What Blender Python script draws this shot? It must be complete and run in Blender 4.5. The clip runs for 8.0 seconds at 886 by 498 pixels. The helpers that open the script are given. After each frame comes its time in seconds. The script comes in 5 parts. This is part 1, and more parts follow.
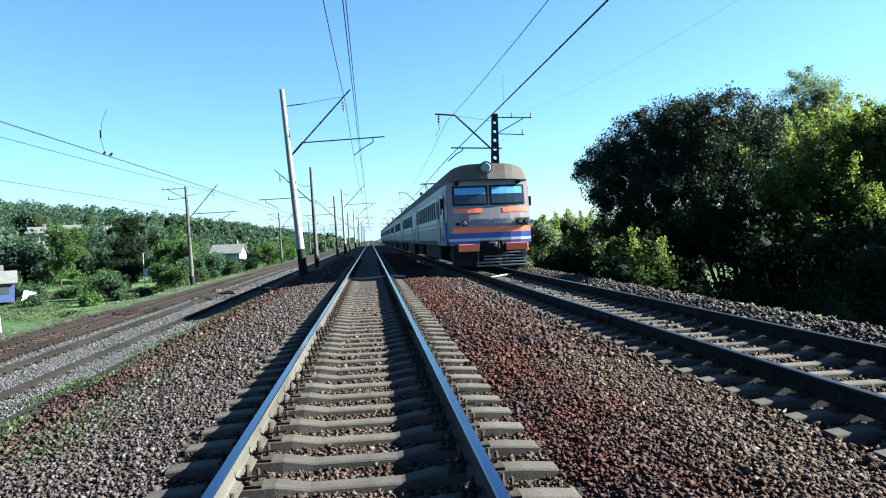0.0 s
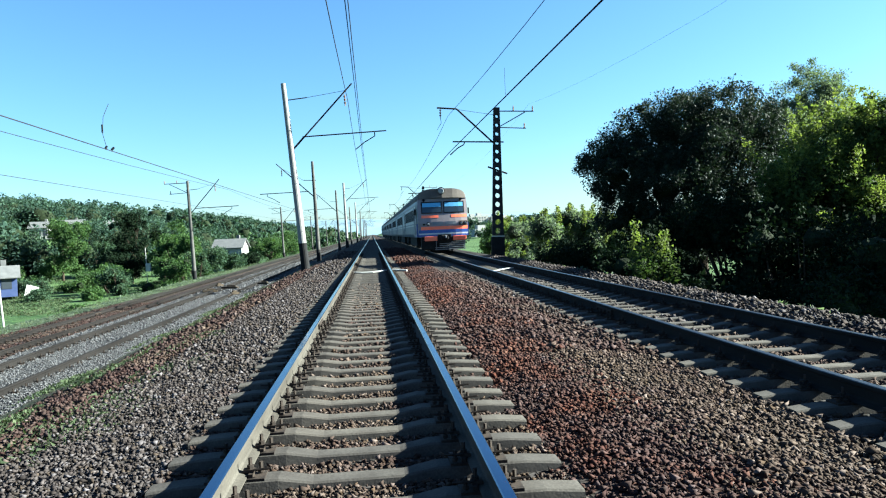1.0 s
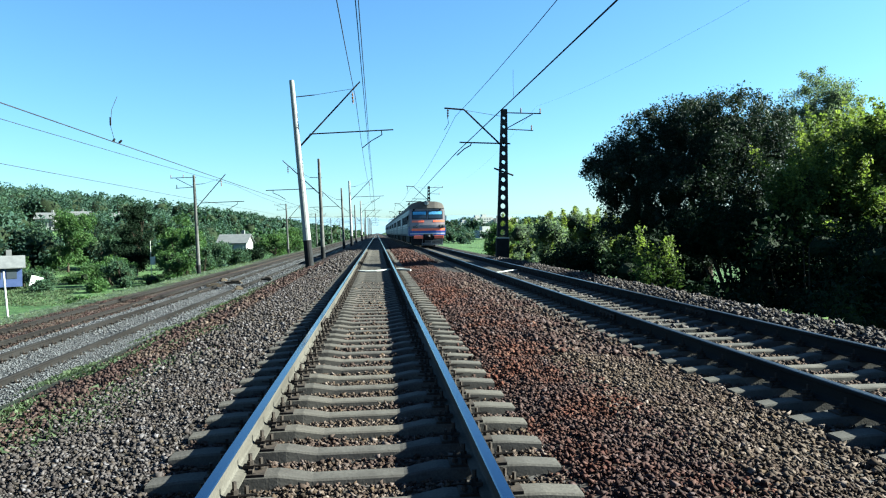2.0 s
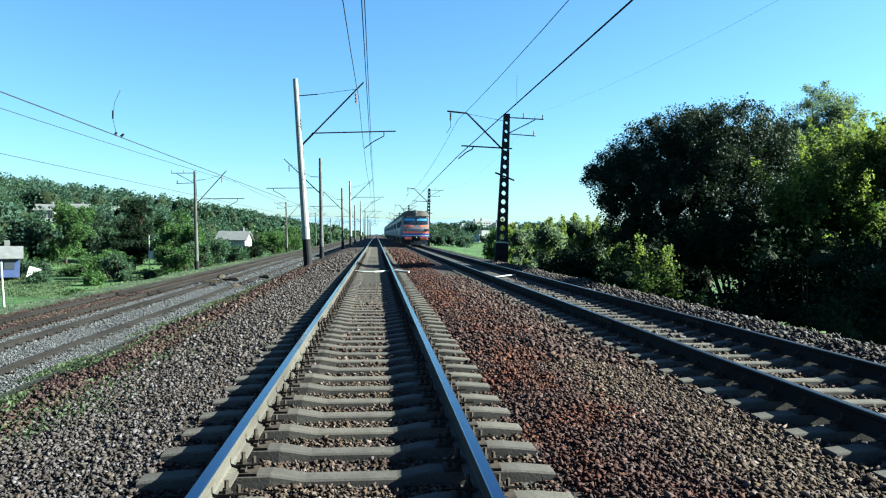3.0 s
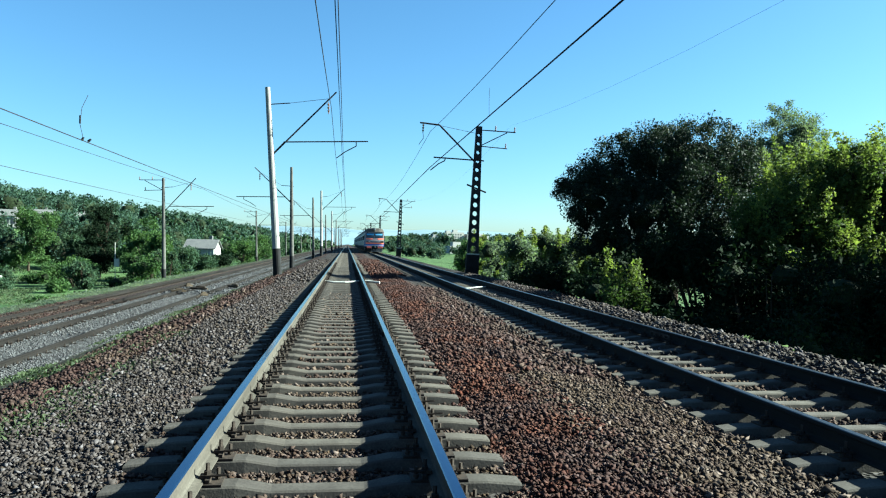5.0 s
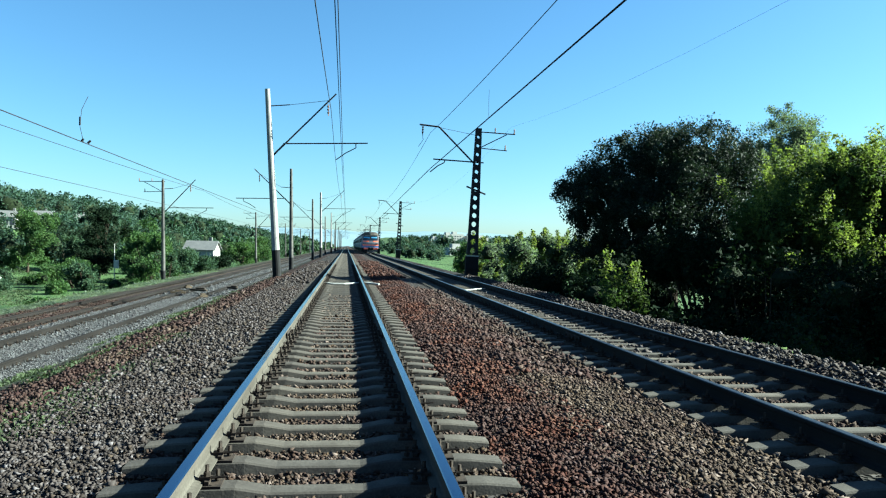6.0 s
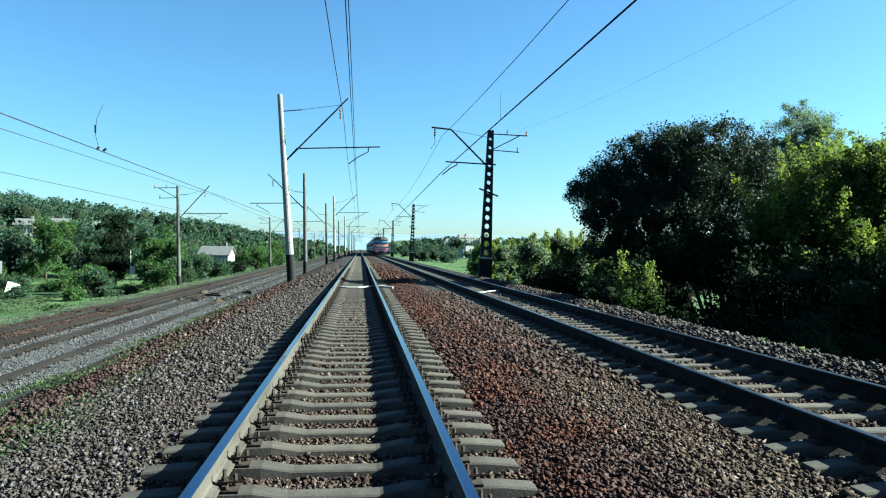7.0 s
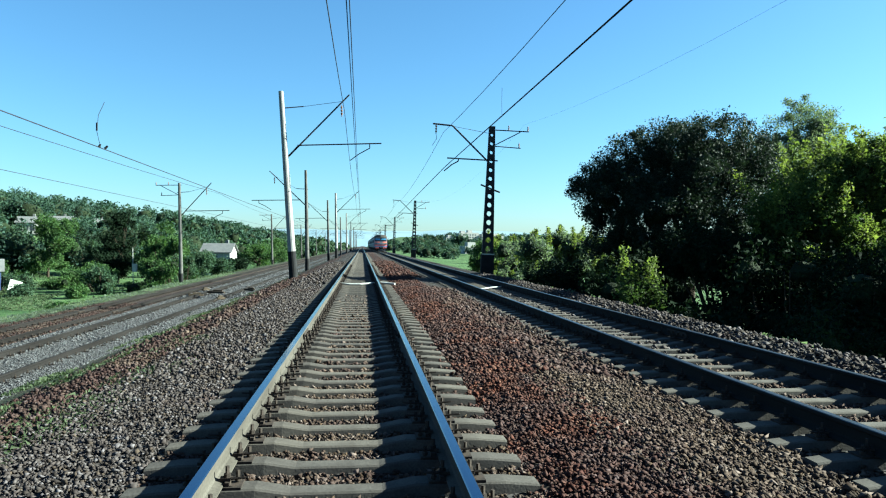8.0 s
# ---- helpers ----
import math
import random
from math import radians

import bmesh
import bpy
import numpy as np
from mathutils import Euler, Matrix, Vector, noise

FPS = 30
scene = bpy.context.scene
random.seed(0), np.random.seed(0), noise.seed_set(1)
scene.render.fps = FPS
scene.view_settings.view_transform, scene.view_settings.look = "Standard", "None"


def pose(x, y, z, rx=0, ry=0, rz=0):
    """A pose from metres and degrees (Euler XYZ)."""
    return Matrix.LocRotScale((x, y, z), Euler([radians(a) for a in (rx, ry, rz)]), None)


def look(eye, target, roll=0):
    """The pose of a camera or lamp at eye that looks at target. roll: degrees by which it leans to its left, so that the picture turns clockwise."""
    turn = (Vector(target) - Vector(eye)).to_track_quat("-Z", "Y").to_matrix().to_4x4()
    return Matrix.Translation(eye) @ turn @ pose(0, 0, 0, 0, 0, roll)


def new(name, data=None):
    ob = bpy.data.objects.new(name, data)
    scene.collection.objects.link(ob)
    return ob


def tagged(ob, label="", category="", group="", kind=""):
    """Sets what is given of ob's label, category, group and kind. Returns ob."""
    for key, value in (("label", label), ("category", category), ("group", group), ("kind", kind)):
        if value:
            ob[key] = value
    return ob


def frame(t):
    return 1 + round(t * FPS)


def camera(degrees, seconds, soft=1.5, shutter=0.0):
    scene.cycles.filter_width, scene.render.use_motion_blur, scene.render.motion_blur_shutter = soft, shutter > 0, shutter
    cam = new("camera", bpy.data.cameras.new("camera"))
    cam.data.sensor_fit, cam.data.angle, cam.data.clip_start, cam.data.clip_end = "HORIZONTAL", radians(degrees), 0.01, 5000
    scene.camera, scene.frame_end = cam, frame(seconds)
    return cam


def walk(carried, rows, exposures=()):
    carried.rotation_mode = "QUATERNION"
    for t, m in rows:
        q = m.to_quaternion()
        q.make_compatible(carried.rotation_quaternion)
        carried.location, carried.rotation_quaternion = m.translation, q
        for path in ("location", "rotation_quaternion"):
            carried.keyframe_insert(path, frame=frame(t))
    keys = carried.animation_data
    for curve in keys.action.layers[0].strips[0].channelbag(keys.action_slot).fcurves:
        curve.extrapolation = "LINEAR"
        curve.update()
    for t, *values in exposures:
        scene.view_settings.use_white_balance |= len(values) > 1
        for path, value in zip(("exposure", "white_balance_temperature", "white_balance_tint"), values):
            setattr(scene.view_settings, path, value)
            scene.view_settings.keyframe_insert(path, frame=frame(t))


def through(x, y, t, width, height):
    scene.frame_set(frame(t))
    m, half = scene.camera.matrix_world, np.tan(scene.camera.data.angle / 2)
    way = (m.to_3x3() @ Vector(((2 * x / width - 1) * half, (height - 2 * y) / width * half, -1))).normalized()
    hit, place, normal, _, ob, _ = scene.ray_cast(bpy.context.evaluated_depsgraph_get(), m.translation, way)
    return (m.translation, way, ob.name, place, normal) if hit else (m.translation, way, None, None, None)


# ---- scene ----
cam = camera(63.0, 8.0, soft=1.15)
PATH = [
    (0, (0.158, 0.046, 1.37), (0.357, 2.036, 1.337), -2.4),
    (0.5, (0.154, 0.033, 1.362), (0.343, 2.023, 1.33), -2.4),
    (1, (0.157, 0.052, 1.361), (0.35, 2.042, 1.312), -2.5),
    (1.5, (0.153, 0.06, 1.357), (0.338, 2.05, 1.294), -2.3),
    (1.7, (0.153, 0.055, 1.364), (0.334, 2.046, 1.311), -2.0),
    (2.8, (0.153, 0.055, 1.364), (0.346, 2.045, 1.322), 0.8),
    (3, (0.146, 0.074, 1.365), (0.331, 2.065, 1.325), 0.5),
    (3.2, (0.153, 0.055, 1.364), (0.356, 2.045, 1.335), 1.5),
    (3.5, (0.16, 0.065, 1.364), (0.43, 2.046, 1.355), 1.2),
    (4, (0.154, 0.058, 1.364), (0.43, 2.039, 1.366), 0.6),
    (4.5, (0.154, 0.054, 1.364), (0.412, 2.037, 1.358), 0.7),
    (4.7, (0.153, 0.055, 1.364), (0.416, 2.038, 1.353), 1.0),
    (5.8, (0.153, 0.055, 1.364), (0.412, 2.038, 1.368), 1.5),
    (6, (0.153, 0.043, 1.367), (0.418, 2.026, 1.364), 1.3),
    (6.5, (0.146, 0.034, 1.371), (0.399, 2.018, 1.366), 1.3),
    (7, (0.152, 0.037, 1.374), (0.38, 2.024, 1.377), 0.6),
    (7.5, (0.148, 0.042, 1.371), (0.381, 2.029, 1.371), 0.5),
    (8, (0.154, 0.04, 1.371), (0.377, 2.027, 1.364), 0.4),
]
walk(cam, [(t, look(eye, target, roll)) for t, eye, target, roll in PATH],
     exposures=[(0, 3.52, 5400, -2), (1.5, 3.40, 5300, -9), (3, 3.38, 5300, -10), (4, 3.25, 5250, -14), (8, 3.22, 5250, -14)])

# ---- light: low sun square to the right, clear sky ----
SUN_AZ, SUN_EL = 89.0, 26.7            # degrees clockwise from +y, degrees up
world = bpy.data.worlds.new("sky")
scene.world = world
world.use_nodes = True
wn = world.node_tree
sky = wn.nodes.new("ShaderNodeTexSky")
sky.sky_type, sky.sun_disc = "NISHITA", False
sky.sun_elevation, sky.sun_rotation = radians(SUN_EL), radians(SUN_AZ)
sky.air_density, sky.dust_density, sky.ozone_density = 1.0, 0.55, 4.5
wn.links.new(sky.outputs[0], wn.nodes["Background"].inputs[0])
wn.nodes["Background"].inputs[1].default_value = 0.0215
sun = new("sun", bpy.data.lights.new("sun", "SUN"))
sun.data.energy, sun.data.angle, sun.data.color = 4.6, radians(0.5), (1.0, 0.87, 0.69)
sd = Vector((math.sin(radians(SUN_AZ)) * math.cos(radians(SUN_EL)), math.cos(radians(SUN_AZ)) * math.cos(radians(SUN_EL)), math.sin(radians(SUN_EL))))
sun.matrix_world = look(sd * 50, (0, 0, 0))


# ---- materials ----
def material(name, rough=0.8, metal=0.0):
    m = bpy.data.materials.new(name)
    m.use_nodes = True
    b = m.node_tree.nodes["Principled BSDF"]
    b.inputs["Roughness"].default_value, b.inputs["Metallic"].default_value = rough, metal
    if rough > 0.7:
        b.inputs["Specular IOR Level"].default_value = 0.12
    return m, m.node_tree, b


def add(nt, kind, **values):
    n = nt.nodes.new(kind)
    for k, v in values.items():
        n.inputs[k.replace("_", " ")].default_value = v
    return n


def ramp(nt, src, stops):
    r = nt.nodes.new("ShaderNodeValToRGB")
    while len(r.color_ramp.elements) < len(stops):
        r.color_ramp.elements.new(0.5)
    for e, (p, c) in zip(r.color_ramp.elements, stops):
        e.position, e.color = p, (*c, 1)
    nt.links.new(src, r.inputs[0])
    return r.outputs[0]


def mixed(nt, fac, a, b, blend="MIX"):
    n = nt.nodes.new("ShaderNodeMix")
    n.data_type, n.blend_type = "RGBA", blend
    for sock, v in ((n.inputs[0], fac), (n.inputs[6], a), (n.inputs[7], b)):
        if isinstance(v, (int, float)):
            sock.default_value = v
        elif isinstance(v, tuple):
            sock.default_value = (*v, 1)
        else:
            nt.links.new(v, sock)
    return n.outputs[2]


def noisy(nt, scale, detail=4.0, rough=0.55, stretch=None, space="Object"):
    tc = nt.nodes.new("ShaderNodeTexCoord")
    n = add(nt, "ShaderNodeTexNoise", Scale=scale, Detail=detail, Roughness=rough)
    if stretch:
        mp = nt.nodes.new("ShaderNodeMapping")
        mp.inputs["Scale"].default_value = stretch
        nt.links.new(tc.outputs[space], mp.inputs[0])
        nt.links.new(mp.outputs[0], n.inputs["Vector"])
    else:
        nt.links.new(tc.outputs[space], n.inputs["Vector"])
    return n.outputs["Fac"]


def bump(nt, b, src, strength, distance):
    n = add(nt, "ShaderNodeBump", Strength=strength, Distance=distance)
    nt.links.new(src, n.inputs["Height"])
    nt.links.new(n.outputs[0], b.inputs["Normal"])


def worn(name, c1, c2, scale=3.0, fine=40.0, rough=0.8, metal=0.0, relief=0.3, depth=0.004, stretch=None, grain_low=0.72):
    """A surface of two colours in broad patches, with fine grain and relief."""
    m, nt, b = material(name, rough, metal)
    broad, grain = noisy(nt, scale, stretch=stretch), noisy(nt, fine, 3.0)
    col = ramp(nt, broad, [(0.35, c1), (0.65, c2)])
    g = ramp(nt, grain, [(0.3, (grain_low,) * 3), (0.7, (1.0 + (1 - grain_low) * 0.5,) * 3)])
    nt.links.new(mixed(nt, 1.0, col, g, "MULTIPLY"), b.inputs["Base Color"])
    bump(nt, b, grain, relief, depth)
    return m


def leaf_material(name, dark, light, pale, through=0.45, rough=0.72, gloss=0.15, patch=0.5, low=0.65):
    m, nt, b = material(name, rough)
    geo = nt.nodes.new("ShaderNodeNewGeometry")
    col = ramp(nt, geo.outputs["Random Per Island"], [(0.0, dark), (0.6, light), (1.0, pale)])
    broad = ramp(nt, noisy(nt, patch, 2.0), [(0.35, (low, low + 0.05, low)), (0.65, (1.15, 1.1, 1.0))])
    col = mixed(nt, 1.0, col, broad, "MULTIPLY")
    nt.links.new(col, b.inputs["Base Color"])
    b.inputs["Specular IOR Level"].default_value = gloss
    t = nt.nodes.new("ShaderNodeBsdfTranslucent")
    nt.links.new(mixed(nt, 1.0, col, (1.1, 1.2, 0.65), "MULTIPLY"), t.inputs[0])
    mx = nt.nodes.new("ShaderNodeMixShader")
    mx.inputs[0].default_value = through
    out = nt.nodes["Material Output"]
    nt.links.new(b.outputs[0], mx.inputs[1])
    nt.links.new(t.outputs[0], mx.inputs[2])
    nt.links.new(mx.outputs[0], out.inputs[0])
    return m


CONCRETE = worn("sleeper_concrete", (0.042, 0.037, 0.034), (0.062, 0.056, 0.051), 4, 60, 0.9, relief=0.5)
def vary(m, low, high):
    """Each object of this material a little lighter or darker."""
    nt = m.node_tree
    b = nt.nodes["Principled BSDF"]
    src = b.inputs["Base Color"].links[0].from_socket
    info = nt.nodes.new("ShaderNodeObjectInfo")
    nt.links.new(mixed(nt, 1.0, src, ramp(nt, info.outputs["Random"], [(0.0, low), (1.0, high)]), "MULTIPLY"), b.inputs["Base Color"])


vary(CONCRETE, (0.78, 0.78, 0.80), (1.15, 1.13, 1.08))
MAST_CONCRETE = worn("mast_concrete", (0.16, 0.158, 0.160), (0.22, 0.218, 0.218), 1.5, 30, 0.8)
MAST_GREY = worn("mast_grey", (0.045, 0.044, 0.043), (0.080, 0.078, 0.076), 1.5, 30, 0.85)
BLACK_BAND = worn("bitumen_band", (0.006, 0.006, 0.007), (0.013, 0.013, 0.015), 3, 40, 0.85)
DARK_STEEL = worn("dark_steel", (0.012, 0.012, 0.015), (0.026, 0.025, 0.026), 3, 60, 0.75, 0.0)
RUST = worn("rusty_rail_side", (0.032, 0.028, 0.024), (0.056, 0.050, 0.043), 5, 60, 0.85, relief=0.4, stretch=(1, 0.15, 1))
# RUST again, darkened for the right track's rail sides lying in shade
RUST_SHADED = worn("shaded_rail_side", (0.006, 0.0055, 0.0055), (0.012, 0.011, 0.0105), 5, 60, 0.85, relief=0.4, stretch=(1, 0.15, 1))
RUST_DARK = worn("rusty_fastening", (0.014, 0.011, 0.010), (0.032, 0.024, 0.020), 20, 90, 0.8)
OLD_RAIL = worn("old_rail", (0.008, 0.0072, 0.0072), (0.015, 0.0137, 0.0137), 2, 40, 0.8, stretch=(1, 0.1, 1))
OLD_RAIL.node_tree.nodes["Principled BSDF"].inputs["Specular IOR Level"].default_value = 0.03
PORCELAIN = worn("insulator", (0.10, 0.06, 0.05), (0.16, 0.10, 0.08), 5, 30, 0.25)
WIRE = worn("wire", (0.010, 0.011, 0.013), (0.018, 0.019, 0.022), 1, 30, 0.85)
BARK = worn("bark", (0.022, 0.017, 0.012), (0.045, 0.035, 0.026), 3, 25, 0.95, relief=0.8, depth=0.02)
CABLE = worn("pale_cable", (0.25, 0.25, 0.245), (0.31, 0.31, 0.30), 3, 30, 0.6)


def polished():
    m, nt, b = material("sky_tinted_steel", 0.22, 1.0)
    # blue of the reflected sky is partly put into the base colour
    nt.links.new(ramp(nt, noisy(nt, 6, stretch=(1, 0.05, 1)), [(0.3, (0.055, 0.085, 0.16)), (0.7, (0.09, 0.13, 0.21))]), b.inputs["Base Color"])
    nt.links.new(ramp(nt, noisy(nt, 40, stretch=(4, 0.04, 1)), [(0.3, (0.10,) * 3), (0.7, (0.22,) * 3)]), b.inputs["Roughness"])
    return m


STEEL = polished()
TIMBER_DARK = worn("tarred_timber", (0.030, 0.024, 0.020), (0.062, 0.050, 0.040), 4, 50, 0.9, relief=0.6)
DULL_STEEL = worn("dull_running_steel", (0.035, 0.04, 0.05), (0.06, 0.065, 0.075), 4, 50, 0.35, 0.8, stretch=(1, 0.1, 1))


def stone_material(name, colours, others=None, patch=0.7, share=0.5):
    """Chips in two families of colour: the second comes in broken patches."""
    m, nt, b = material(name, 0.9)
    b.inputs["Specular IOR Level"].default_value = 0.05
    geo = nt.nodes.new("ShaderNodeNewGeometry")

    def family(cols):
        return ramp(nt, geo.outputs["Random Per Island"], [(i / (len(cols) - 1), c) for i, c in enumerate(cols)])

    col = family(colours)
    if others:
        where = ramp(nt, noisy(nt, patch, 6, 0.75), [(share - 0.08, (0, 0, 0)), (share + 0.08, (1, 1, 1))])
        col = mixed(nt, where, col, family(others))
    g = ramp(nt, noisy(nt, 45, 3), [(0.3, (0.7,) * 3), (0.7, (1.2,) * 3)])
    nt.links.new(mixed(nt, 1.0, col, g, "MULTIPLY"), b.inputs["Base Color"])
    bump(nt, b, noisy(nt, 70, 3), 0.5, 0.004)
    return m


GREYISH = [(0.0466, 0.0359, 0.0288), (0.0127, 0.0107, 0.011), (0.0409, 0.0336, 0.0334), (0.0207, 0.0168, 0.0161), (0.0605, 0.052, 0.0524), (0.0265, 0.0223, 0.0218), (0.0853, 0.0767, 0.0834)]
REDDISH = [(0.0193, 0.0069, 0.0053), (0.0422, 0.0149, 0.0106), (0.0251, 0.0117, 0.009), (0.0534, 0.0191, 0.0128), (0.0668, 0.0357, 0.0266), (0.0299, 0.0101, 0.0064)]
PALE = [(0.0418, 0.0409, 0.0446), (0.074, 0.0729, 0.0803), (0.0554, 0.0547, 0.0576), (0.0973, 0.0974, 0.1056), (0.0394, 0.0371, 0.0388), (0.0851, 0.0855, 0.0932)]
BROWNISH = [(0.0165, 0.0089, 0.0085), (0.0321, 0.0185, 0.0175), (0.0237, 0.0162, 0.0158), (0.0439, 0.0285, 0.0265), (0.0196, 0.0101, 0.009), (0.0587, 0.0431, 0.0439)]
TAN = [(0.0535, 0.0359, 0.0237), (0.0145, 0.0107, 0.009), (0.0471, 0.0336, 0.0276), (0.0239, 0.0168, 0.0135), (0.0698, 0.052, 0.0428), (0.0302, 0.0223, 0.0181), (0.0984, 0.0767, 0.0687)]
STONE_BROWN = stone_material("ballast_dark_brown", BROWNISH, TAN, 0.6, 0.54)
STONE_TAN = stone_material("ballast_tan", TAN, BROWNISH, 0.7, 0.55)
STONE_GREY = stone_material("ballast_brown_grey", GREYISH, BROWNISH, 0.5, 0.64)
STONE_RED = stone_material("ballast_rusty", REDDISH, BROWNISH, 0.8, 0.46)
STONE_PALE = stone_material("ballast_pale", PALE)


def ground_material():
    """Crushed stone along the tracks, grass and weeds beyond, by the plan."""
    m, nt, b = material("ground", 0.95)
    tc = nt.nodes.new("ShaderNodeTexCoord")
    sep = nt.nodes.new("ShaderNodeSeparateXYZ")
    nt.links.new(tc.outputs["Object"], sep.inputs[0])
    vor = add(nt, "ShaderNodeTexVoronoi", Scale=17.0)
    nt.links.new(tc.outputs["Object"], vor.inputs["Vector"])
    vs = nt.nodes.new("ShaderNodeSeparateXYZ")
    nt.links.new(vor.outputs["Color"], vs.inputs[0])
    stones = {}
    for key, cols in (("g", GREYISH), ("r", REDDISH), ("p", PALE), ("b", BROWNISH)):
        stones[key] = ramp(nt, vs.outputs[0], [(i / (len(cols) - 1), c) for i, c in enumerate(cols)])

    wob = nt.nodes.new("ShaderNodeMath")
    wob.operation = "MULTIPLY_ADD"
    nt.links.new(noisy(nt, 0.9, 5), wob.inputs[0])
    wob.inputs[1].default_value, wob.inputs[2].default_value = 1.6, -0.8
    xw = nt.nodes.new("ShaderNodeMath")
    xw.operation = "ADD"
    nt.links.new(sep.outputs[0], xw.inputs[0])
    nt.links.new(wob.outputs[0], xw.inputs[1])

    def above(edge, soft=0.35):
        n = nt.nodes.new("ShaderNodeMapRange")
        n.inputs["From Min"].default_value, n.inputs["From Max"].default_value = edge - soft, edge + soft
        nt.links.new(xw.outputs[0], n.inputs[0])
        return n.outputs[0]

    grass = ramp(nt, noisy(nt, 0.35, 6), [(0.3, (0.022, 0.050, 0.020)), (0.5, (0.046, 0.082, 0.030)), (0.7, (0.068, 0.100, 0.042))])
    fine = mixed(nt, 1.0, ramp(nt, noisy(nt, 12, 5), [(0.3, (0.6, 0.6, 0.6)), (0.7, (1.25, 1.25, 1.2))]), ramp(nt, noisy(nt, 1.1, 6), [(0.35, (0.55, 0.6, 0.55)), (0.65, (1.2, 1.15, 1.1))]), "MULTIPLY")
    grass = mixed(nt, 1.0, grass, fine, "MULTIPLY")
    weeds = ramp(nt, noisy(nt, 1.3, 5), [(0.42, (0.08, 0.064, 0.046)), (0.6, (0.07, 0.10, 0.04))])
    dirt = mixed(nt, 0.5, weeds, stones["g"])
    col = mixed(nt, above(-15.9), grass, dirt)
    col = mixed(nt, above(-14.6), col, stones["b"])
    col = mixed(nt, above(-11.2), col, stones["p"])
    col = mixed(nt, above(-6.3), col, dirt)
    col = mixed(nt, above(-4.7), col, stones["r"])
    col = mixed(nt, above(-2.9), col, stones["g"])
    col = mixed(nt, above(1.5, 0.2), col, stones["r"])
    col = mixed(nt, above(2.75, 0.4), col, stones["g"])
    col = mixed(nt, above(7.6), col, grass)
    # self-shadowing between stones, painted as darker cell borders
    gap_shade = ramp(nt, vor.outputs["Distance"], [(0.05, (0.95,) * 3), (0.55, (0.35,) * 3)])
    gap_shade = mixed(nt, above(7.9), gap_shade, (1.0, 1.0, 1.0))
    gap_shade = mixed(nt, above(-16.8), (1.0, 1.0, 1.0), gap_shade)
    nt.links.new(mixed(nt, 1.0, col, gap_shade, "MULTIPLY"), b.inputs["Base Color"])
    bump(nt, b, vor.outputs["Distance"], 1.0, 0.05)
    return m


GROUND = ground_material()


# ---- mesh tools ----
def mesh_of(name, verts, faces, mats, slots=None, smooth=False):
    me = bpy.data.meshes.new(name)
    me.from_pydata([tuple(v) for v in verts], [], faces)
    for m in (mats if isinstance(mats, (list, tuple)) else [mats]):
        me.materials.append(m)
    if slots is not None:
        me.polygons.foreach_set("material_index", slots)
    if smooth:
        me.polygons.foreach_set("use_smooth", [True] * len(me.polygons))
    me.update()
    return me


def linked(name, me, parent=None, label="", m=None):
    ob = new(name, me)
    if parent:
        ob.parent = parent
    if m is not None:
        ob.matrix_basis = m
    if label:
        ob["label"] = label
    return ob


def part(name, bm, mat, parent=None, label="", smooth=False):
    me = bpy.data.meshes.new(name)
    bm.to_mesh(me)
    bm.free()
    for m in (mat if isinstance(mat, (list, tuple)) else [mat]):
        me.materials.append(m)
    if smooth:
        me.polygons.foreach_set("use_smooth", [True] * len(me.polygons))
    return linked(name, me, parent, label)


def box(bm, x0, x1, y0, y1, z0, z1, bevel=0.0):
    r = bmesh.ops.create_cube(bm, size=1.0, matrix=Matrix.Translation(((x0 + x1) / 2, (y0 + y1) / 2, (z0 + z1) / 2)) @ Matrix.Diagonal((x1 - x0, y1 - y0, z1 - z0, 1)))
    if bevel:
        es = list({e for v in r["verts"] for e in v.link_edges})
        bmesh.ops.bevel(bm, geom=es, offset=bevel, segments=1, affect="EDGES")
    return bm


def rod(bm, a, b, r0, r1=None, seg=8, caps=True):
    a, b = Vector(a), Vector(b)
    d = b - a
    m = Matrix.Translation((a + b) / 2) @ d.to_track_quat("Z", "Y").to_matrix().to_4x4()
    bmesh.ops.create_cone(bm, cap_ends=caps, segments=seg, radius1=r0, radius2=r0 if r1 is None else r1, depth=d.length, matrix=m)
    return bm


def tube(bm, pts, r, seg=5):
    for a, b in zip(pts, pts[1:]):
        rod(bm, a, b, r, r, seg)
    return bm


def extruded(profile, y0, y1, steps=1):
    """A closed outline of (x, z) drawn out along y."""
    n = len(profile)
    ys = [y0 + (y1 - y0) * i / steps for i in range(steps + 1)]
    verts = [(x, y, z) for y in ys for x, z in profile]
    faces = [(s * n + i, s * n + (i + 1) % n, (s + 1) * n + (i + 1) % n, (s + 1) * n + i) for s in range(steps) for i in range(n)]
    faces += [tuple(range(n))[::-1], tuple(steps * n + i for i in range(n))]
    return verts, faces

